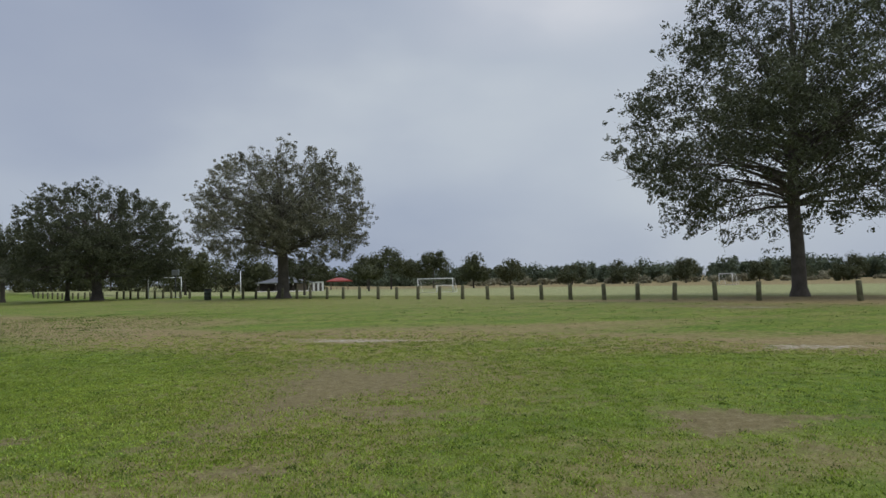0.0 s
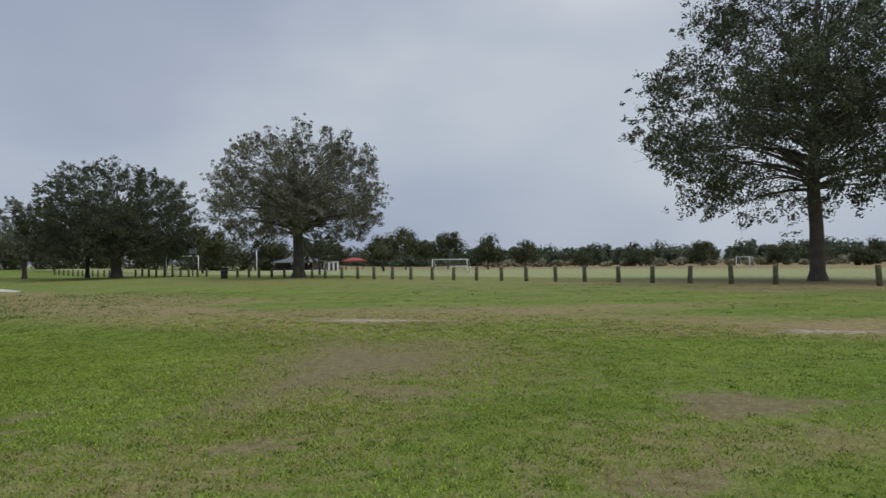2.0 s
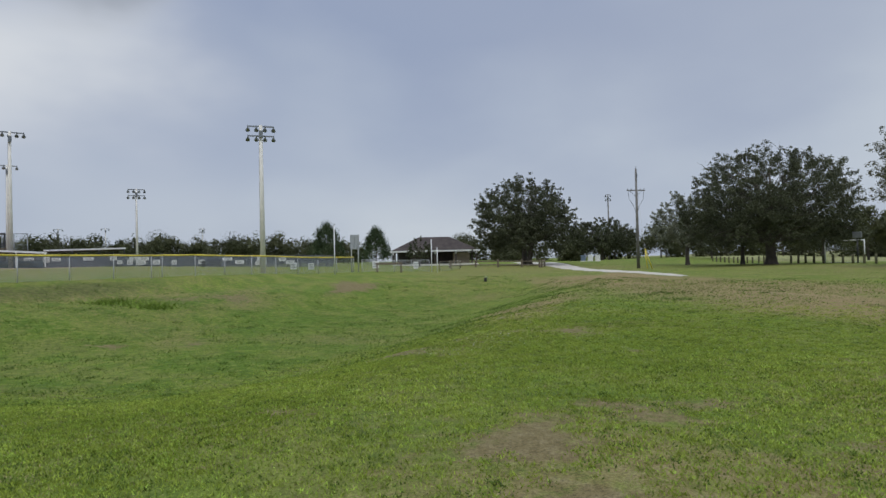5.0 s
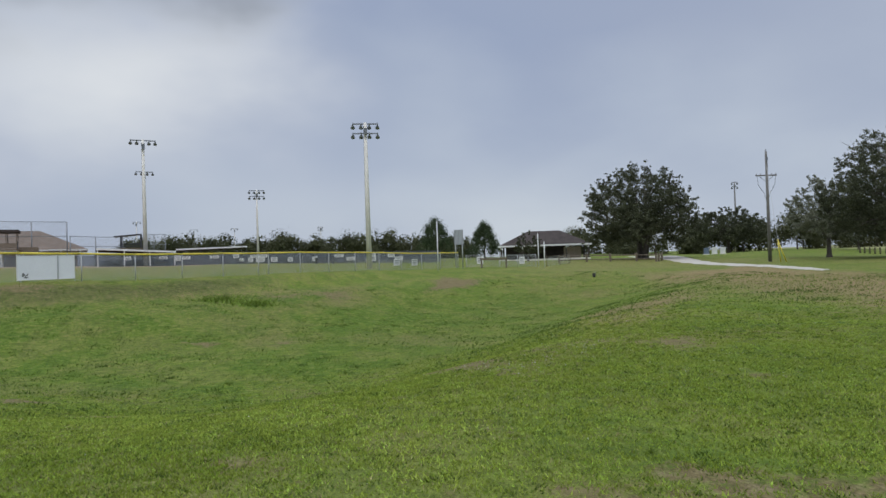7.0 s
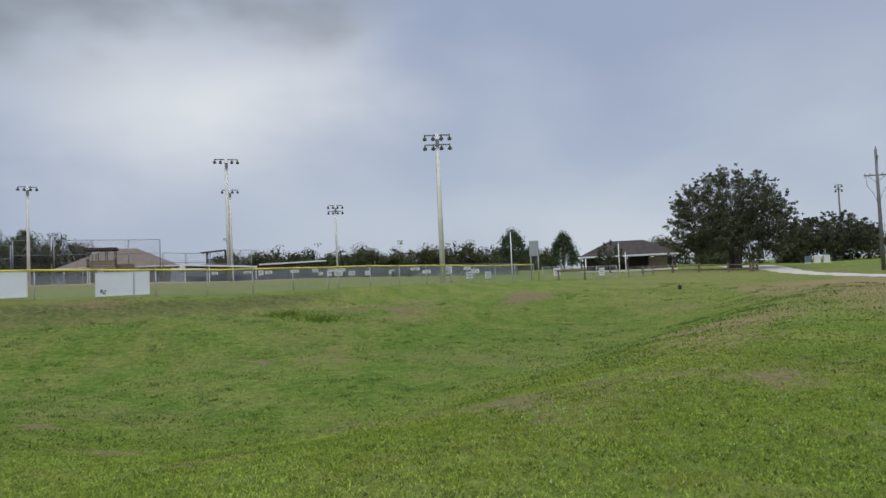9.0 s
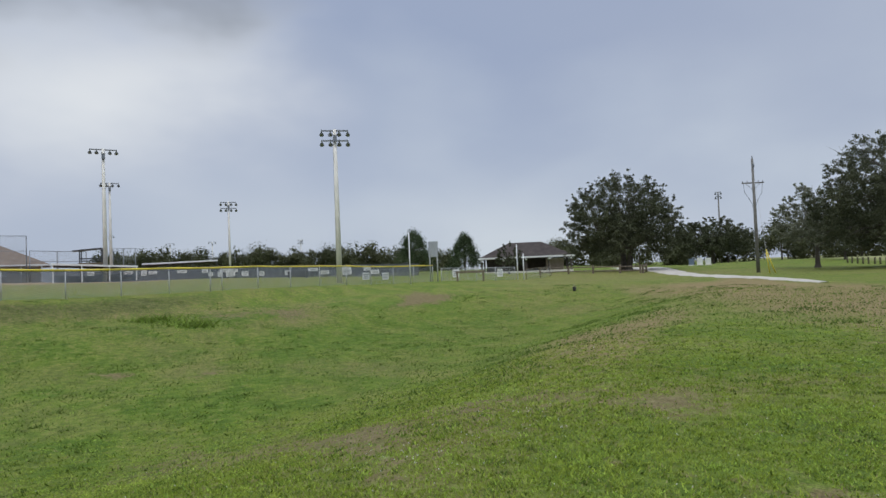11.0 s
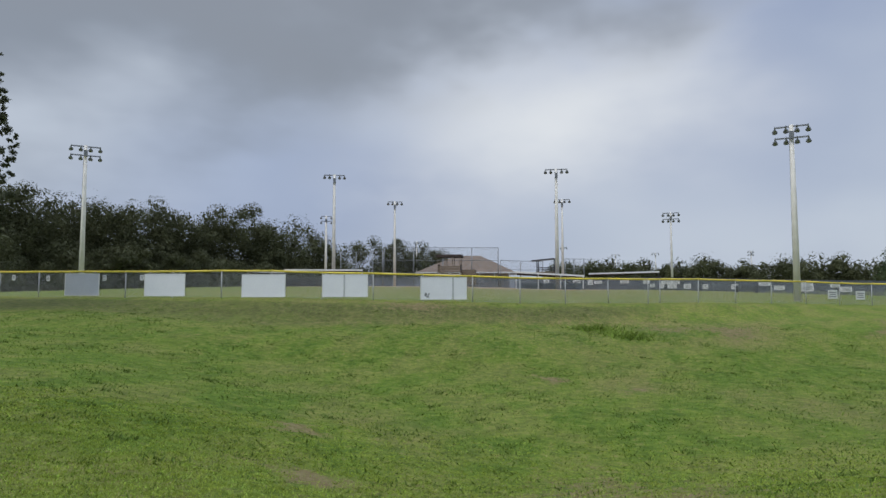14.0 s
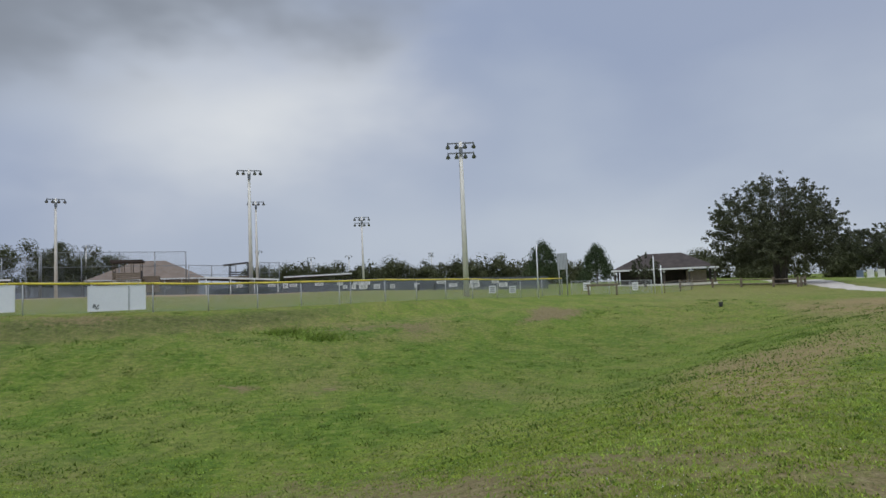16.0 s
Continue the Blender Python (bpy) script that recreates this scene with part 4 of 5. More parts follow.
def bucket(x, y):
    root = tagged(empty("bucket", pose(x, y, ground_z(x, y))), "small black plastic bucket standing in the grass", "bucket")
    part("body", tube(bmesh.new(), [(0, 0, 0), (0, 0, 0.04), (0, 0, 0.3)], [0.1, 0.11, 0.14], 14), BLACK, root)
    part("rim", tube(bmesh.new(), [(0.14 * math.cos(a), 0.14 * math.sin(a), 0.3) for a in (2 * math.pi * k / 14 for k in range(15))], 0.012, 5), BLACK, root)
    part("bail", tube(bmesh.new(), [(0.14 * math.cos(a), 0.02, 0.3 + 0.12 * math.sin(a)) for a in (math.pi * k / 8 for k in range(9))], 0.006, 5), STEEL, root)


bucket(-41.5, 33.1)


# ---- utility pole ----
def utility_pole(x, y, tall, arm_z):
    root = tagged(empty("utility_pole", pose(x, y, ground_z(x, y), 0, 0, 62)), "tall grey wooden utility pole with a crossarm", "utility pole")
    part("pole", tube(bmesh.new(), [(0, 0, -0.4), (0, 0, tall * 0.5), (0, 0, tall)], [0.19, 0.15, 0.11], 12), UTIL_WOOD, root)
    arm = part("crossarm", box(bmesh.new(), 0, 0.14, arm_z, 2.2, 0.1, 0.12, 0, 0.01), UTIL_WOOD, root)
    for k in (-1.0, -0.55, 0.55, 1.0):
        part("insulator", tube(bmesh.new(), [(k, 0.14, arm_z + 0.06), (k, 0.14, arm_z + 0.14), (k, 0.14, arm_z + 0.22)], [0.025, 0.055, 0.035], 8), LAMP_SHELL, arm)
    for s in (-1, 1):
        part("brace", tube(bmesh.new(), [(s * 0.75, 0.14, arm_z - 0.05), (0, 0.14, arm_z - 0.75)], 0.02, 5), DARK_STEEL, root)
        part("drop_wire", tube(bmesh.new(), [(s * 0.95, 0.14, arm_z), (s * 0.85, 0.14, arm_z - 1.0), (s * 0.35, 0.1, arm_z - 1.8), (0.1 * s, 0.05, arm_z - 2.6)], 0.018, 5), BLACK, root)
    part("pin_insulator", tube(bmesh.new(), [(0, 0, tall - 0.1), (0, 0, tall + 0.1), (0, 0, tall + 0.25)], [0.03, 0.06, 0.03], 8), LAMP_SHELL, root)
    part("fuse_box", box(bmesh.new(), 0.0, -0.22, arm_z + 1.7, 0.14, 0.14, 0.35, 0, 0.02), LAMP_SHELL, root)


utility_pole(-48.7, 61.3, 11.6, 9.1)


def guy_marker(x, y):
    root = tagged(empty("guy_wire_marker", pose(x, y, ground_z(x, y))), "leaning yellow plastic guy-wire guard", "marker")
    part("guard", tube(bmesh.new(), [(0, 0, 0), (-0.3, -0.25, 1.2), (-0.55, -0.45, 2.3)], [0.06, 0.055, 0.05], 8), YELLOW, root)
    part("wire", tube(bmesh.new(), [(0.0, 0, -0.1), (-0.55, -0.45, 2.3), (-3.0, 1.4, 10.6)], 0.012, 4), STEEL, root)
    part("stub", tube(bmesh.new(), [(-0.55, -0.1, 0), (-0.75, -0.2, 2.0)], 0.05, 8), YELLOW, root)


guy_marker(-45.8, 60.0)


def utility_box(x, y, mat, tall, label):
    root = tagged(empty("utility_box", pose(x, y, ground_z(x, y), 0, 0, 35)), label, "cabinet", "utility boxes")
    part("cabinet", box(bmesh.new(), 0, 0, tall / 2, 0.75, 0.6, tall, 0, 0.04), mat, root)
    part("lid", box(bmesh.new(), 0, 0, tall + 0.03, 0.82, 0.66, 0.06, 0, 0.015), mat, root)
    part("plinth", box(bmesh.new(), 0, 0, 0.03, 0.95, 0.8, 0.12), CONCRETE, root)


for bx, by, bm_, bt in ((-77.6, 82.9, BLUE, 1.0), (-76.6, 83.6, WHITE, 1.05), (-75.6, 84.3, WHITE, 1.05)):
    utility_box(bx, by, bm_, bt, "white metal utility box on the lawn" if bm_ is WHITE else "blue metal utility box on the lawn")


def split_rail(points, label):
    """A low wooden rail fence along the points."""
    x0, y0 = points[0]
    root = tagged(empty("rail_fence", pose(x0, y0, ground_z(x0, y0))), label, "fence")
    z0 = ground_z(x0, y0)
    rel = [Vector((x - x0, y - y0, ground_z(x, y) - z0)) for x, y in points]
    for p in rel:
        part("post", box(bmesh.new(), p.x, p.y, p.z + 0.45, 0.2, 0.2, 1.15, 20, 0.02), RAIL_WOOD, root)
    for a, b in zip(rel, rel[1:]):
        for h in (0.32, 0.78):
            part("rail", tube(bmesh.new(), [a + Vector((0, 0, h)), b + Vector((0, 0, h + 0.03))], 0.075, 6), RAIL_WOOD, root)


split_rail([(-70.2, 49.6), (-67.4, 51.8), (-65.0, 53.6), (-62.6, 55.6), (-61.2, 57.4)], "low brown wooden rail fence beside the track")
split_rail([(-61.2, 57.8), (-62.6, 59.6)], "short end of brown wooden rail fence")


# ---- outfield fence with boards ----
def fence_line(spacing=3.05):
    pts = []
    a = -14.0
    while a < 33.0:
        pts.append((ARC[0] + ARC_R * math.cos(radians(a)), ARC[1] + ARC_R * math.sin(radians(a))))
        a += math.degrees(spacing / ARC_R)
    for k in range(9):
        pts.append((BEND[0] - 0.474 * (k * 2.98 + 0.4), BEND[1] + 0.881 * (k * 2.98 + 0.4)))
    return pts


FENCE_H = 1.6


def chain_fence(name, points, tall, label, fabric, cap=None, post_mat=STEEL, rail=True):
    x0, y0 = points[0]
    z0 = ground_z(x0, y0)
    root = tagged(empty(name, pose(x0, y0, z0)), label, "fence")
    rel = [Vector((x - x0, y - y0, ground_z(x, y) - z0)) for x, y in points]
    up = Vector((0, 0, tall))
    for p in rel:
        part("post", tube(bmesh.new(), [p - Vector((0, 0, 0.2)), p + up], 0.032, 7), post_mat, root)
    for a, b in zip(rel, rel[1:]):
        bm = bmesh.new()
        bm.faces.new([bm.verts.new(q) for q in (a + Vector((0, 0, 0.03)), b + Vector((0, 0, 0.03)), b + up, a + up)])
        part("wire_panel", bm, fabric, root)
        if rail:
            part("top_rail", tube(bmesh.new(), [a + up * 0.985, b + up * 0.985], 0.024, 6), post_mat, root)
        if cap:
            part("fence_cap", tube(bmesh.new(), [a + up, (a + b) / 2 + up - Vector((0, 0, 0.012)), b + up], 0.06, 8), cap, root, "yellow corrugated plastic fence cap")
    return root


chain_fence("outfield_fence", fence_line(), FENCE_H, "chain-link outfield fence with a yellow top guard", CHAIN, YELLOW, STEEL)


def on_fence(a, out=0.09):
    """A place just in front of the arc of the fence, and the turn that faces away from the field."""
    r = ARC_R + out
    x, y = ARC[0] + r * math.cos(radians(a)), ARC[1] + r * math.sin(radians(a))
    return x, y, a + 90


def fence_board(a, wide, mat, seams, label, mark=False, off=0.05):
    x, y, turn = on_fence(a)
    root = tagged(empty("fence_board", pose(x, y, ground_z(*on_fence(a, 0.0)[:2]) + off, 0, 0, turn)), label, "board", "boards on the outfield fence")
    part("panel", box(bmesh.new(), 0, 0, 0.74, wide, 0.02, 1.32, 0, 0.004), mat, root)
    for s in (-1, 1):
        part("edge_trim", box(bmesh.new(), s * wide / 2, 0.0, 0.74, 0.045, 0.045, 1.36), WHITE, root)
        part("edge_trim", box(bmesh.new(), 0, 0.0, 0.74 + s * 0.665, wide, 0.045, 0.04), WHITE, root)
    for u in seams:
        part("seam", box(bmesh.new(), (u - 0.5) * wide, -0.03, 0.74, 0.06, 0.02, 1.34), STEEL, root, "grey joint strip")
    for u in (-0.38, 0.38):
        part("hanger", box(bmesh.new(), u * wide, 0.03, 1.44, 0.04, 0.03, 0.16), STEEL, root)
    if mark:
        for k, (u, v, w, h, t) in enumerate(((0.1, 0.3, 0.1, 0.2, 12), (0.135, 0.24, 0.05, 0.3, -25), (0.17, 0.3, 0.07, 0.14, 30), (0.15, 0.16, 0.2, 0.05, 0))):
            m = pose((u - 0.5) * wide, -0.014 - 0.001 * k, v + 0.06, 0, t, 0)
            bm = box(bmesh.new(), 0, 0, 0, w, 0.004, h)
            bm.transform(m)
            part("mark", bm, LAMP_SHELL, root, "faded grey painted mark")


fence_board(21.31, 2.82, BOARD, (0.7,), "blank white board with a faded mark on the outfield fence", True, 0.06)
fence_board(16.51, 2.7, BOARD, (0.48,), "blank white board in two sheets on the outfield fence", False, 0.08)
fence_board(12.59, 2.6, BOARD, (), "blank white board on the outfield fence", False, -0.05)
fence_board(7.69, 2.55, BOARD, (), "blank white board on the outfield fence", False, 0.02)
fence_board(3.28, 2.35, GREY_BOARD, (), "blank grey board on the outfield fence")


def small_sign(x, y, z, turn, wide, tall, label, bars=True):
    root = tagged(empty("fence_sign", pose(x, y, z, 0, 0, turn)), label, "sign", "small signs on the fences")
    part("plate", box(bmesh.new(), 0, 0, 0, wide, 0.015, tall, 0, 0.003), WHITE, root)
    if bars:
        for k in (-1, 0, 1):
            part("bar", box(bmesh.new(), 0, -0.012, k * tall * 0.25, wide * (0.75 - 0.15 * (k == 0)), 0.006, tall * 0.1), LAMP_SHELL, root, "line of unreadable lettering")


for a_, dz in ((4.5, 1.2), (6.5, 1.2), (1.3, 1.2), (-0.8, 1.2)):
    sx, sy, st = on_fence(a_, 0.07)
    small_sign(sx, sy, ground_z(*on_fence(a_, 0)[:2]) + dz, st, 0.26, 0.34, "small white sign wired to the outfield fence")
for k_ in (4.9, 5.75):
    sx, sy = BEND[0] - 0.474 * k_ * 2.98 + 0.08 * 0.881, BEND[1] + 0.881 * k_ * 2.98 + 0.08 * 0.474
    small_sign(sx, sy, ground_z(sx, sy) + 0.75, 118.3, 0.85, 0.62, "white notice board wired to the outfield fence")


def foul_pole(x, y, tall, label, mat=WHITE, r=0.06):
    root = tagged(empty("foul_pole", pose(x, y, ground_z(x, y))), label, "pole")
    part("shaft", tube(bmesh.new(), [(0, 0, -0.2), (0, 0, tall)], [r, r * 0.8], 8), mat, root)
    part("cap", tube(bmesh.new(), [(0, 0, tall), (0, 0, tall + 0.06)], [r * 1.05, r * 0.5], 8), mat, root)


foul_pole(-57.1, 26.9, 4.6, "slim pale foul pole at the fence")
foul_pole(-59.1, 39.4, 3.5, "slim white post of the field gate")
foul_pole(-58.8, 39.95, 2.6, "short white post of the field gate")


def panel_sign(x, y, turn):
    root = tagged(empty("panel_sign", pose(x, y, ground_z(x, y), 0, 0, turn)), "blue-grey slatted panel raised on two steel posts", "sign")
    for k in (-0.36, 0.36):
        part("post", tube(bmesh.new(), [(k, 0, -0.2), (k, 0, 4.0)], 0.06, 8), STEEL, root)
    part("panel", box(bmesh.new(), 0, -0.08, 3.2, 0.95, 0.1, 1.55, 0, 0.015), GREY_BOARD, root)
    for k in range(7):
        part("slat", box(bmesh.new(), -0.42 + 0.14 * k, -0.145, 3.2, 0.05, 0.03, 1.5), LAMP_SHELL, root)
    for k in (2.45, 3.95):
        part("clamp", box(bmesh.new(), 0, 0.0, k, 0.95, 0.06, 0.06), STEEL, root)


panel_sign(-61.4, 31.2, 62)
chain_fence("gate_fence", [(-61.2, 31.9), (-60.8, 33.6), (-60.4, 35.4), (-59.9, 37.3), (-59.3, 39.2)], 1.3, "low chain-link gate fence with a steel rail", CHAIN)
chain_fence("side_fence", [(-58.9, 40.3), (-61.0, 43.4), (-63.4, 46.3), (-66.4, 48.6)], 1.1, "low chain-link side fence", CHAIN, None, RAIL_WOOD)
small_sign(-60.2, 33.0, ground_z(-60.2, 33.0) + 0.75, 70, 0.65, 0.75, "white notice on the gate fence")
small_sign(-59.5, 37.6, ground_z(-59.5, 37.6) + 0.72, 70, 0.55, 0.75, "white notice on the gate fence")


def timber_bench(x, y, turn, wide):
    root = tagged(empty("timber_rail", pose(x, y, ground_z(x, y), 0, 0, turn)), "low brown timber bar on two posts by the gate", "barrier")
    for s in (-1, 1):
        part("leg", box(bmesh.new(), s * wide / 2, 0, 0.4, 0.16, 0.16, 1.0, 0, 0.015), RAIL_WOOD, root)
    part("beam", box(bmesh.new(), 0, 0, 0.93, wide + 0.3, 0.2, 0.2, 0, 0.02), RAIL_WOOD, root)


timber_bench(-58.7, 33.8, 62, 2.5)


# ---- floodlight poles ----
def floodlight(parent, x, z, tilt):
    """A bowl-shaped sports lamp hung under the arm, with its glass."""
    bm = bmesh.new()
    tube(bm, [(0, 0.1, 0), (0, -0.02, 0), (0, -0.2, 0), (0, -0.3, 0)], [0.08, 0.13, 0.22, 0.25], 10)
    tube(bm, [(0, 0.1, 0), (0, 0.28, 0.06), (0, 0.3, 0.2)], [0.06, 0.05, 0.04], 6)
    bm.transform(pose(x, -0.1, z, tilt, 0, 0))
    lamp = part("floodlight", bm, LAMP_SHELL, parent)
    g = tube(bmesh.new(), [(0, -0.301, 0), (0, -0.315, 0)], [0.23, 0.16], 10)
    g.transform(pose(x, -0.1, z, tilt, 0, 0))
    part("lamp_glass", g, LAMP_GLASS, lamp)


def light_pole(x, y, top_z, rows, per, wide, base_r, aim, label, shaft=CONCRETE):
    g = ground_z(x, y)
    turn = math.degrees(math.atan2(aim[1] - y, aim[0] - x)) + 90
    tall = top_z - g
    root = tagged(empty("floodlight_pole", pose(x, y, g, 0, 0, turn)), label, "light pole", "sports field floodlights")
    part("pole", tube(bmesh.new(), [(0, 0, -0.5), (0, 0, tall * 0.5), (0, 0, tall + 0.4)], [base_r, base_r * 0.78, base_r * 0.55], 12), shaft, root)
    part("hand_hole", box(bmesh.new(), 0, -base_r * 0.97, 1.0, 0.14, 0.05, 0.3), DARK_STEEL, root)
    part("conduit", tube(bmesh.new(), [(base_r * 0.9, 0.0, 0), (base_r * 0.65, 0.0, tall * 0.7), (base_r * 0.55, 0.0, tall)], 0.03, 5), LAMP_SHELL, root)
    for r in range(rows):
        z = tall + 0.3 - 1.05 * r
        part("crossarm", box(bmesh.new(), 0, -base_r * 0.55 - 0.05, z, wide, 0.12, 0.13), LAMP_SHELL, root)
        for k in range(per):
            floodlight(root, (k / (per - 1) - 0.5) * wide, z - 0.26, 32)
    part("ballast_box", box(bmesh.new(), 0, base_r * 0.6 + 0.12, tall - 0.6, 0.4, 0.25, 0.7), LAMP_SHELL, root)


for row in ((-68.45, 23.65, 16.25, 2, 4, 2.7, 0.31), (-95.2, 1.0, 18.3, 1, 5, 3.0, 0.29), (-120.7, 0.6, 17.6, 1, 4, 2.6, 0.25), (-122.0, 19.2, 14.8, 2, 4, 2.6, 0.22), (-112.4, -28.2, 17.0, 1, 4, 2.4, 0.26),
            (-95.0, -32.3, 18.85, 1, 5, 3.0, 0.29), (-134.0, -50.8, 17.5, 2, 3, 2.2, 0.32), (-67.2, -51.6, 18.1, 2, 4, 3.0, 0.31)):
    light_pole(*row, (2 * row[0] + 5, 2 * row[1] - 6), "tall pale concrete floodlight pole with grey lamps")
light_pole(-113.2, 130.5, 17.4, 2, 2, 1.2, 0.24, (-220.0, 255.0), "grey wooden floodlight pole beyond the low round oak", UTIL_WOOD)
for row in ((-231.6, -4.2, 16.4, 1, 3, 2.2, 0.2), (-251.4, 14.1, 14.7, 1, 3, 2.6, 0.2), (-250.4, 28.3, 15.0, 1, 3, 2.4, 0.2), (-190.0, -46.0, 16.0, 1, 3, 2.2, 0.2), (-238.0, 58.0, 14.6, 2, 3, 2.2, 0.2)):
    light_pole(*row, (-300.0, 20.0), "far slim floodlight pole over the trees")


# ---- ball field buildings ----
def dugout(ax, ay, bx, by, roof, drop, label, blue=False):
    wide = math.hypot(bx - ax, by - ay)
    turn = math.degrees(math.atan2(by - ay, bx - ax))
    g = ground_z((ax + bx) / 2, (ay + by) / 2)
    root = tagged(empty("dugout", pose(ax, ay, g, 0, 0, turn)), label, "dugout", "dugouts")
    h = roof - g
    bm = bmesh.new()
    n = bmesh.ops.create_cube(bm, size=1.0, matrix=pose(wide / 2, -1.2, h - 0.06) @ Matrix.Diagonal((wide, 3.4, 0.14, 1)))["verts"]
    for v in n:
        v.co.z -= drop * (v.co.x / wide) + (0.25 if v.co.y < -1.2 else 0)
    part("roof", bm, SHINGLE, root)
    bm = box(bmesh.new(), wide / 2, 0.53, h - 0.06, wide + 0.1, 0.06, 0.24)
    for v in bm.verts:
        v.co.z -= drop * (v.co.x / wide)
    part("fascia", bm, WHITE, root, "white fascia board")
    k = max(3, int(wide / 3))
    for i in range(k + 1):
        x = 0.12 + (wide - 0.24) * i / k
        part("post", box(bmesh.new(), x, 0.45, (h - drop * x / wide) / 2, 0.12, 0.12, h - drop * x / wide - 0.1), WHITE if blue else DARK_STEEL, root)
    part("back_wall", box(bmesh.new(), wide / 2, -2.7, h * 0.24, wide, 0.15, h * 0.48), BLUE if blue else DARK_WALL, root)
    part("bench", box(bmesh.new(), wide / 2, -2.2, 0.45, wide * 0.9, 0.35, 0.06), RAIL_WOOD, root)
    bm = bmesh.new()
    bm.faces.new([bm.verts.new(p) for p in ((0, 0.5, 0.02), (wide, 0.5, 0.02), (wide, 0.5, h * 0.6), (0, 0.5, h * 0.6))])
    part("wire_front", bm, CHAIN_DARK, root)


dugout(-91.9, -26.6, -86.9, -36.2, 4.55, 0.05, "long dugout with a flat white-edged roof")
dugout(-87.2, -36.4, -85.0, -41.0, 4.2, -0.1, "low dugout with a white-edged roof")
dugout(-93.9, 4.6, -93.1, -4.6, 3.6, -0.55, "dugout with a sloping white-edged roof and blue wall", True)
dugout(-115.3, 16.4, -115.9, 5.2, 4.7, 0.25, "far dugout with a low white-edged roof")


def scorer_stand(x, y, turn):
    g = ground_z(x, y)
    root = tagged(empty("scorer_stand", pose(x, y, g, 0, 0, turn)), "dark open scorer stand with a slanted roof on posts", "stand")
    for sx in (-1.25, 1.25):
        for sy in (-0.9, 0.9):
            part("post", box(bmesh.new(), sx, sy, 2.1 + 0.15 * (sx > 0), 0.13, 0.13, 4.2 + 0.3 * (sx > 0)), DARK_STEEL, root)
    part("platform", box(bmesh.new(), 0, 0, 2.45, 2.9, 2.2, 0.14), RAIL_WOOD, root)
    for sy in (-0.95, 0.95):
        part("rail", box(bmesh.new(), 0, sy, 3.1, 2.7, 0.06, 0.1), DARK_STEEL, root)
        part("rail", box(bmesh.new(), 0, sy, 2.8, 2.7, 0.06, 0.08), DARK_STEEL, root)
    bm = box(bmesh.new(), 0, 0, 4.3, 3.4, 2.5, 0.12)
    bm.transform(pose(0, 0, 0, 0, -5, 0))
    part("roof", bm, DARK_STEEL, root)
    part("ladder", box(bmesh.new(), -1.4, 0.2, 1.2, 0.06, 0.5, 2.4), STEEL, root)


scorer_stand(-100.5, -0.9, 88)


def hip_roof(parent, w, d, eave, ridge, over, mat):
    bm = bmesh.new()
    a, b = w / 2 + over, d / 2 + over
    k = max(0.3, a - b)
    v = [bm.verts.new(p) for p in ((-a, -b, eave), (a, -b, eave), (a, b, eave), (-a, b, eave), (-k, 0, ridge), (k, 0, ridge), (-a, -b, eave - 0.12), (a, -b, eave - 0.12), (a, b, eave - 0.12), (-a, b, eave - 0.12))]
    for f in ((0, 1, 5, 4), (1, 2, 5), (2, 3, 4, 5), (3, 0, 4), (6, 7, 1, 0), (7, 8, 2, 1), (8, 9, 3, 2), (9, 6, 0, 3), (9, 8, 7, 6)):
        bm.faces.new([v[i] for i in f])
    return part("roof", bm, mat, parent)


def fascia(parent, w, d, z, over, mat):
    for s in (-1, 1):
        part("fascia", box(bmesh.new(), 0, s * (d / 2 + over + 0.025), z, w + 2 * over + 0.1, 0.05, 0.26), mat, parent)
        part("fascia", box(bmesh.new(), s * (w / 2 + over + 0.025), 0, z, 0.05, d + 2 * over, 0.26), mat, parent)


def pavilion(x, y, turn, w, d, eave, ridge, roof, label, room=True, trim=WHITE):
    root = tagged(empty("pavilion", pose(x, y, ground_z(x, y), 0, 0, turn)), label, "pavilion")
    part("slab", box(bmesh.new(), 0, 0, 0.05, w + 0.6, d + 0.6, 0.3), CONCRETE, root)
    hip_roof(root, w, d, eave, ridge, 0.5, roof)
    fascia(root, w, d, eave - 0.08, 0.5, trim)
    n = max(2, round(w / 3.4))
    for i in range(n + 1):
        for s in (-1, 1):
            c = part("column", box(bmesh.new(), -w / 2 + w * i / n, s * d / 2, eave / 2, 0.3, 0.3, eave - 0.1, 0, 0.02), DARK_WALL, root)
            part("lamp", tube(bmesh.new(), [(-w / 2 + w * i / n, s * (d / 2 + 0.22), eave - 0.62), (-w / 2 + w * i / n, s * (d / 2 + 0.22), eave - 0.4), (-w / 2 + w * i / n, s * (d / 2 + 0.22), eave - 0.28)], [0.12, 0.17, 0.08], 8), WHITE, c, "round white globe lamp")
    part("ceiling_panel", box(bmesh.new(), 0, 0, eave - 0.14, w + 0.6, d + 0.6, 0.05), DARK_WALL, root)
    if room:
        # Dark block added to stand for the shade inside the pavilion.
        part("shade_block", box(bmesh.new(), -w * 0.1, d * 0.2, eave * 0.48, w * 0.72, d * 0.5, eave * 0.92), DARK_WALL, root)
        part("store_room", box(bmesh.new(), w * 0.33, 0, eave * 0.42, w * 0.2, d * 0.45, eave * 0.82), TAN_WALL, root, "pale tan block storeroom")
    return root


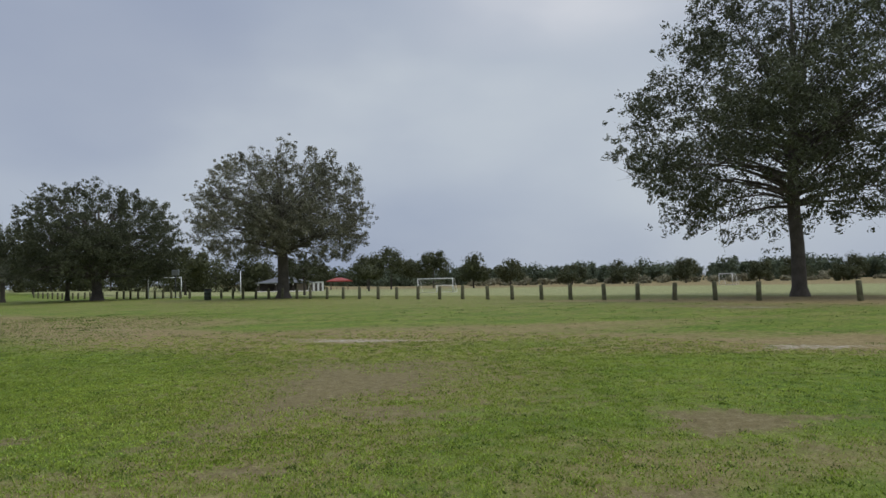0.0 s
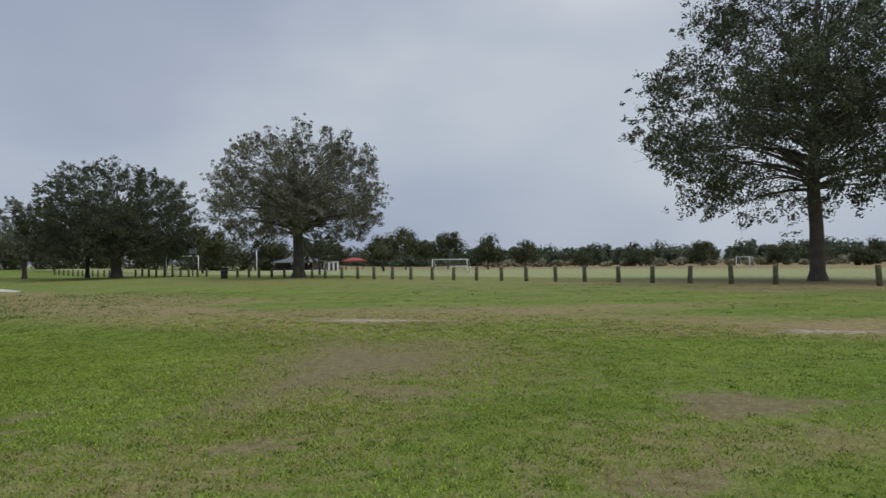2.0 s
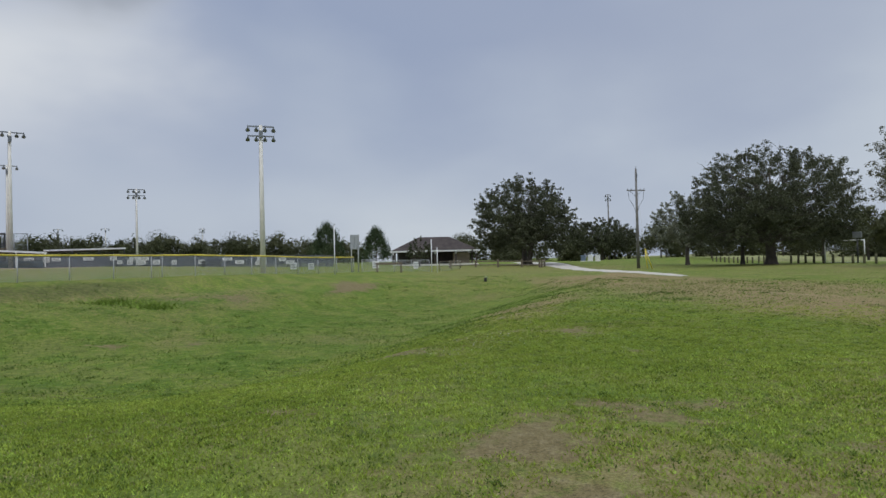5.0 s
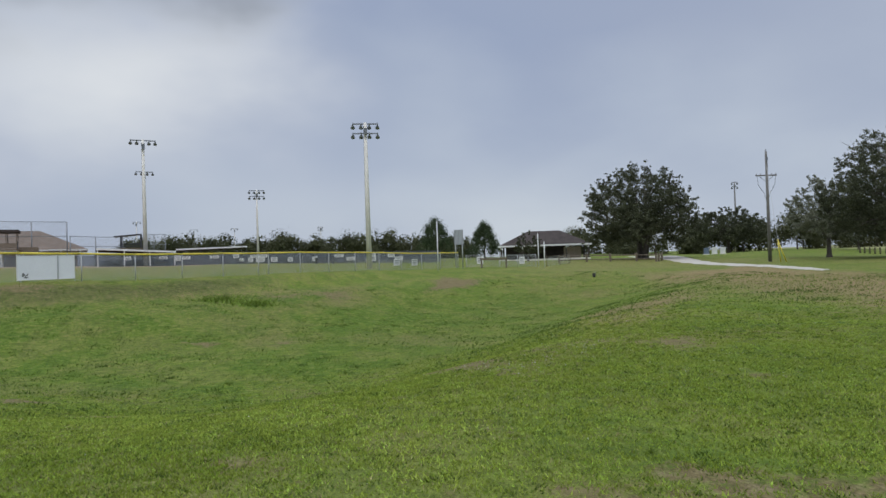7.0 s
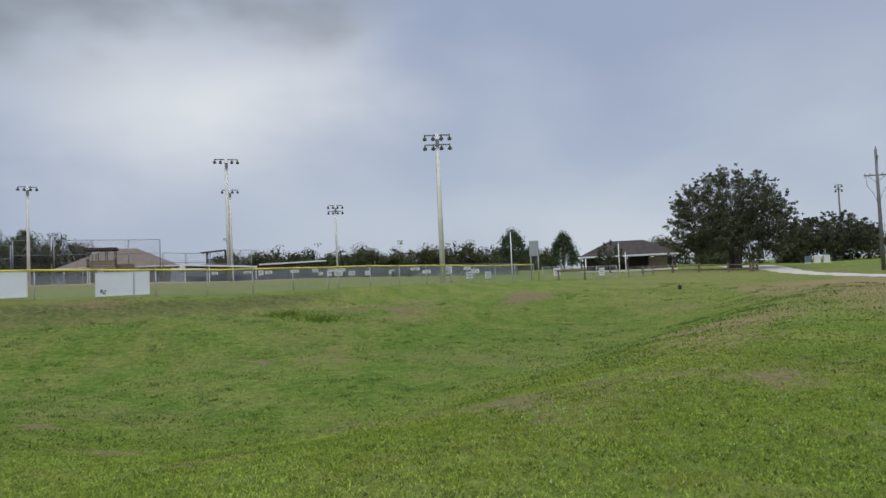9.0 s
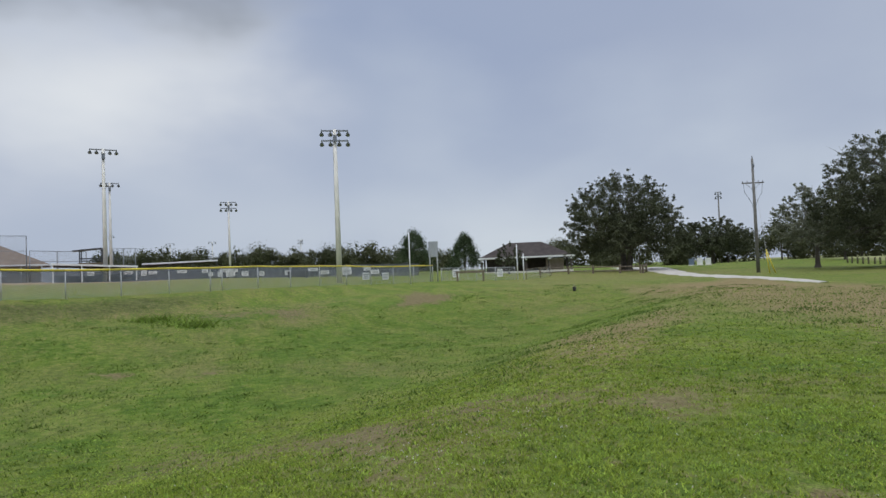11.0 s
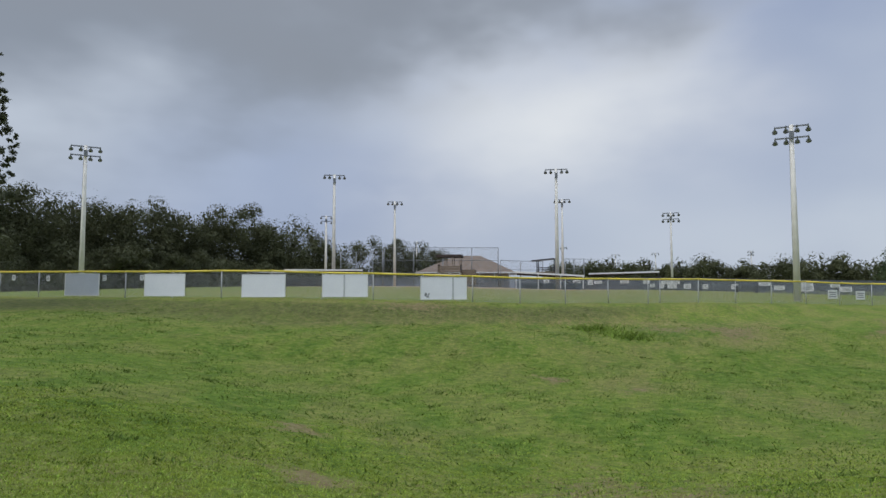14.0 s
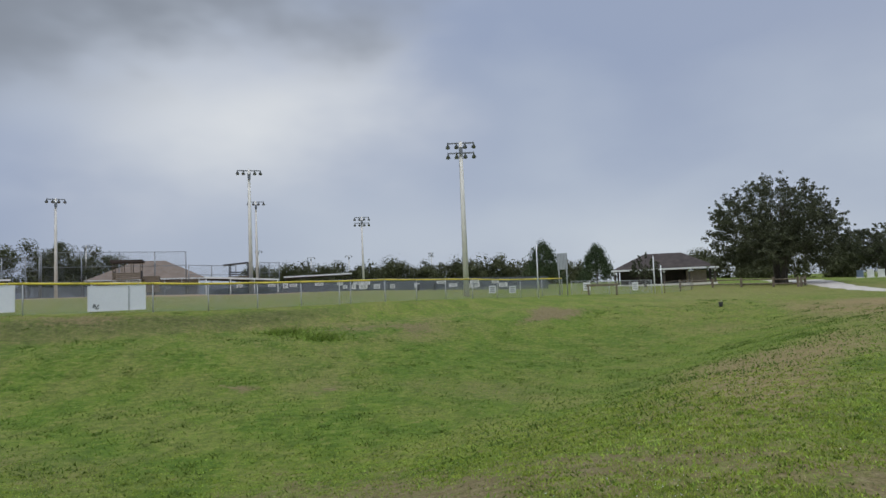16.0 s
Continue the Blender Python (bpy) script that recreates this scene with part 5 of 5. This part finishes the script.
pavilion(-97.0, 64.8, 58, 14.6, 9.0, 2.55, 5.1, SHINGLE, "open brown-roofed park pavilion with dark columns")
pavilion(-36.4, 147.5, 12, 11.5, 8.0, 2.1, 3.3, GREY_ROOF, "open grey-roofed pavilion beyond the soccer field", True, LAMP_SHELL)
oak("small_oak_tree", -87.4, 55.6, 4.9, 4.6, 0.8, 0.12, 6000, 0.2, OAK_LEAF, "small dark round tree beside the pavilion", 41, limbs=22, sprays=120)


def red_shelter(x, y, turn):
    root = tagged(empty("picnic_shelter", pose(x, y, ground_z(x, y), 0, 0, turn)), "small open shelter with a red metal roof", "shelter")
    hip_roof(root, 5.4, 4.0, 2.3, 3.1, 0.4, RED_ROOF)
    fascia(root, 5.4, 4.0, 2.22, 0.4, RED_ROOF)
    for sx in (-2.1, 2.1):
        for sy in (-1.8, 1.8):
            part("post", box(bmesh.new(), sx, sy, 1.15, 0.16, 0.16, 2.3), RAIL_WOOD, root)
    part("tabletop", box(bmesh.new(), 0, 0, 0.75, 1.9, 0.75, 0.06), RAIL_WOOD, root)
    for s in (-1, 1):
        part("trestle", box(bmesh.new(), s * 0.7, 0, 0.37, 0.08, 0.6, 0.72), RAIL_WOOD, root)


red_shelter(-25.6, 158.6, 8)


def white_block(x, y, turn, w):
    root = tagged(empty("white_shed", pose(x, y, ground_z(x, y), 0, 0, turn)), "low white shed with dark door openings", "shed")
    part("wall", box(bmesh.new(), 0, 0, 1.05, w, 2.2, 2.3), WHITE, root)
    part("roof", box(bmesh.new(), 0, 0, 2.24, w + 0.3, 2.5, 0.1), GREY_ROOF, root)
    for k in (-0.28, 0.02, 0.3):
        d = part("door", box(bmesh.new(), k * w, -1.13, 0.95, 0.55, 0.05, 1.8), DARK_WALL, root)
        part("door_handle", box(bmesh.new(), k * w + 0.2, -1.18, 0.95, 0.04, 0.05, 0.14), STEEL, d)


white_block(-29.2, 147.2, 11, 3.5)


def concession(x, y, turn):
    root = tagged(empty("concession_building", pose(x, y, ground_z(x, y), 0, 0, turn)), "concession building with a broad tan hip roof", "building")
    hip_roof(root, 18.0, 13.0, 3.0, 6.6, 0.8, TAN_SHINGLE)
    fascia(root, 18.0, 13.0, 2.9, 0.8, WHITE)
    part("wall", box(bmesh.new(), 0, 0, 1.4, 16.5, 11.5, 2.9), TAN_WALL, root)
    for k in (-6, -3, 0, 3, 6):
        part("hatch", box(bmesh.new(), k, -5.8, 1.6, 1.6, 0.08, 1.1), WHITE if k in (-3, 3) else DARK_WALL, root)
    for k in range(7):
        part("porch_post", box(bmesh.new(), -8.6 + 2.87 * k, -7.1, 1.45, 0.18, 0.18, 2.9), WHITE, root)


concession(-134.5, -19.3, 96)


def press_box(x, y, turn):
    root = tagged(empty("press_box", pose(x, y, ground_z(x, y), 0, 0, turn)), "raised brown wooden press box with a flat dark roof", "press box")
    for sx in (-1.9, 0, 1.9):
        for sy in (-1.2, 1.2):
            part("post", box(bmesh.new(), sx, sy, 1.4, 0.16, 0.16, 2.8), WHITE, root)
    part("floor_deck", box(bmesh.new(), 0.2, 0, 2.75, 4.6, 3.0, 0.16), RAIL_WOOD, root)
    for k in (2.25, 2.6):
        part("white_rail", box(bmesh.new(), 0, -1.3, k, 4.0, 0.07, 0.1), WHITE, root)
    for k in range(3):
        part("front_board", box(bmesh.new(), 0, -1.45, 3.05 + 0.27 * k, 4.0, 0.06, 0.22), RAIL_WOOD, root)
    for s in (-1.95, 1.95):
        part("side_wall", box(bmesh.new(), s, 0, 3.4, 0.1, 2.8, 1.2), DARK_WALL, root)
    for sx in (-1.95, -0.65, 0.65, 1.95):
        for sy in (-1.4, 1.4):
            part("mullion", box(bmesh.new(), sx, sy, 4.5, 0.11, 0.11, 1.7), RAIL_WOOD, root)
    part("roof", box(bmesh.new(), 0, -0.1, 5.5, 4.6, 3.6, 0.45, 0, 0.05), SHINGLE, root)
    part("stair_wall", box(bmesh.new(), 3.4, 0.2, 1.8, 2.4, 2.4, 2.6), RAIL_WOOD, root)


press_box(-115.4, -18.9, 96)


def backstop(points, tall, label, low=2.4):
    x0, y0 = points[0]
    z0 = ground_z(x0, y0)
    root = tagged(empty("backstop", pose(x0, y0, z0)), label, "backstop")
    rel = [Vector((x - x0, y - y0, ground_z(x, y) - z0)) for x, y in points]
    up = Vector((0, 0, tall))
    for p in rel:
        part("post", tube(bmesh.new(), [p - Vector((0, 0, 0.3)), p + up], 0.09, 8), LAMP_SHELL, root)
    for a, b in zip(rel, rel[1:]):
        bm = bmesh.new()
        bm.faces.new([bm.verts.new(q) for q in (a, b, b + up, a + up)])
        part("wire_panel", bm, CHAIN_THIN, root)
        for k in (0.36, 0.68, 1.0):
            part("rail", tube(bmesh.new(), [a + up * k, b + up * k], 0.05, 6), LAMP_SHELL, root)


backstop([(-115.7, -31.3), (-117.6, -26.2), (-118.9, -21.0), (-120.0, -15.8), (-120.6, -11.0)], 7.3, "tall chain-link backstop on steel posts")
backstop([(-116.9, -40.2), (-116.5, -37.0), (-116.1, -33.6), (-115.8, -31.6)], 6.6, "wing of the tall chain-link backstop")
backstop([(-120.7, -10.6), (-121.4, -7.0), (-121.6, -3.0)], 5.0, "lower wing of the chain-link backstop")
backstop([(-155.6, -0.5), (-156.5, 1.5), (-155.8, 3.8)], 7.2, "chain-link backstop of the far field")


def screen_fence():
    """The dark screened fence of the neighbouring field, hung with small boards."""
    pts = [(-119.0 + 26.0 * u, -7.0 + 50.0 * u) for u in (k / 16 for k in range(17))]
    chain_fence("screened_fence", pts, 1.9, "chain-link fence with a dark windscreen", SCREEN, None, DARK_STEEL)
    rnd = random.Random(6)
    for k in range(26):
        u = rnd.uniform(0.1, 0.98)
        x, y = -119.0 + 26.0 * u + 0.14, -7.0 + 50.0 * u - 0.07
        small_sign(x, y, ground_z(x, y) + rnd.choice((0.65, 0.75, 1.2)), 62, rnd.uniform(0.6, 1.5), rnd.uniform(0.45, 0.85), "small white sponsor board with unreadable print")
    pts = [(-123.0 + 0.55 * k, -3.0 - 4.4 * k) for k in range(10)]
    chain_fence("screened_fence", pts, 1.9, "chain-link fence with a dark windscreen behind the infield", SCREEN, None, DARK_STEEL)


screen_fence()


def roller(x, y):
    root = tagged(empty("bleacher", pose(x, y, ground_z(x, y), 0, 0, 62)), "dark low metal bleacher at the fence", "bleacher")
    for k in range(3):
        part("seat_board", box(bmesh.new(), 0, 0.6 * k, 0.4 + 0.3 * k, 3.0, 0.28, 0.05), DARK_STEEL, root)
    for s in (-1.3, 1.3):
        part("frame_leg", box(bmesh.new(), s, 0.6, 0.5, 0.07, 1.4, 1.0), DARK_STEEL, root)


roller(-99.5, 26.0)
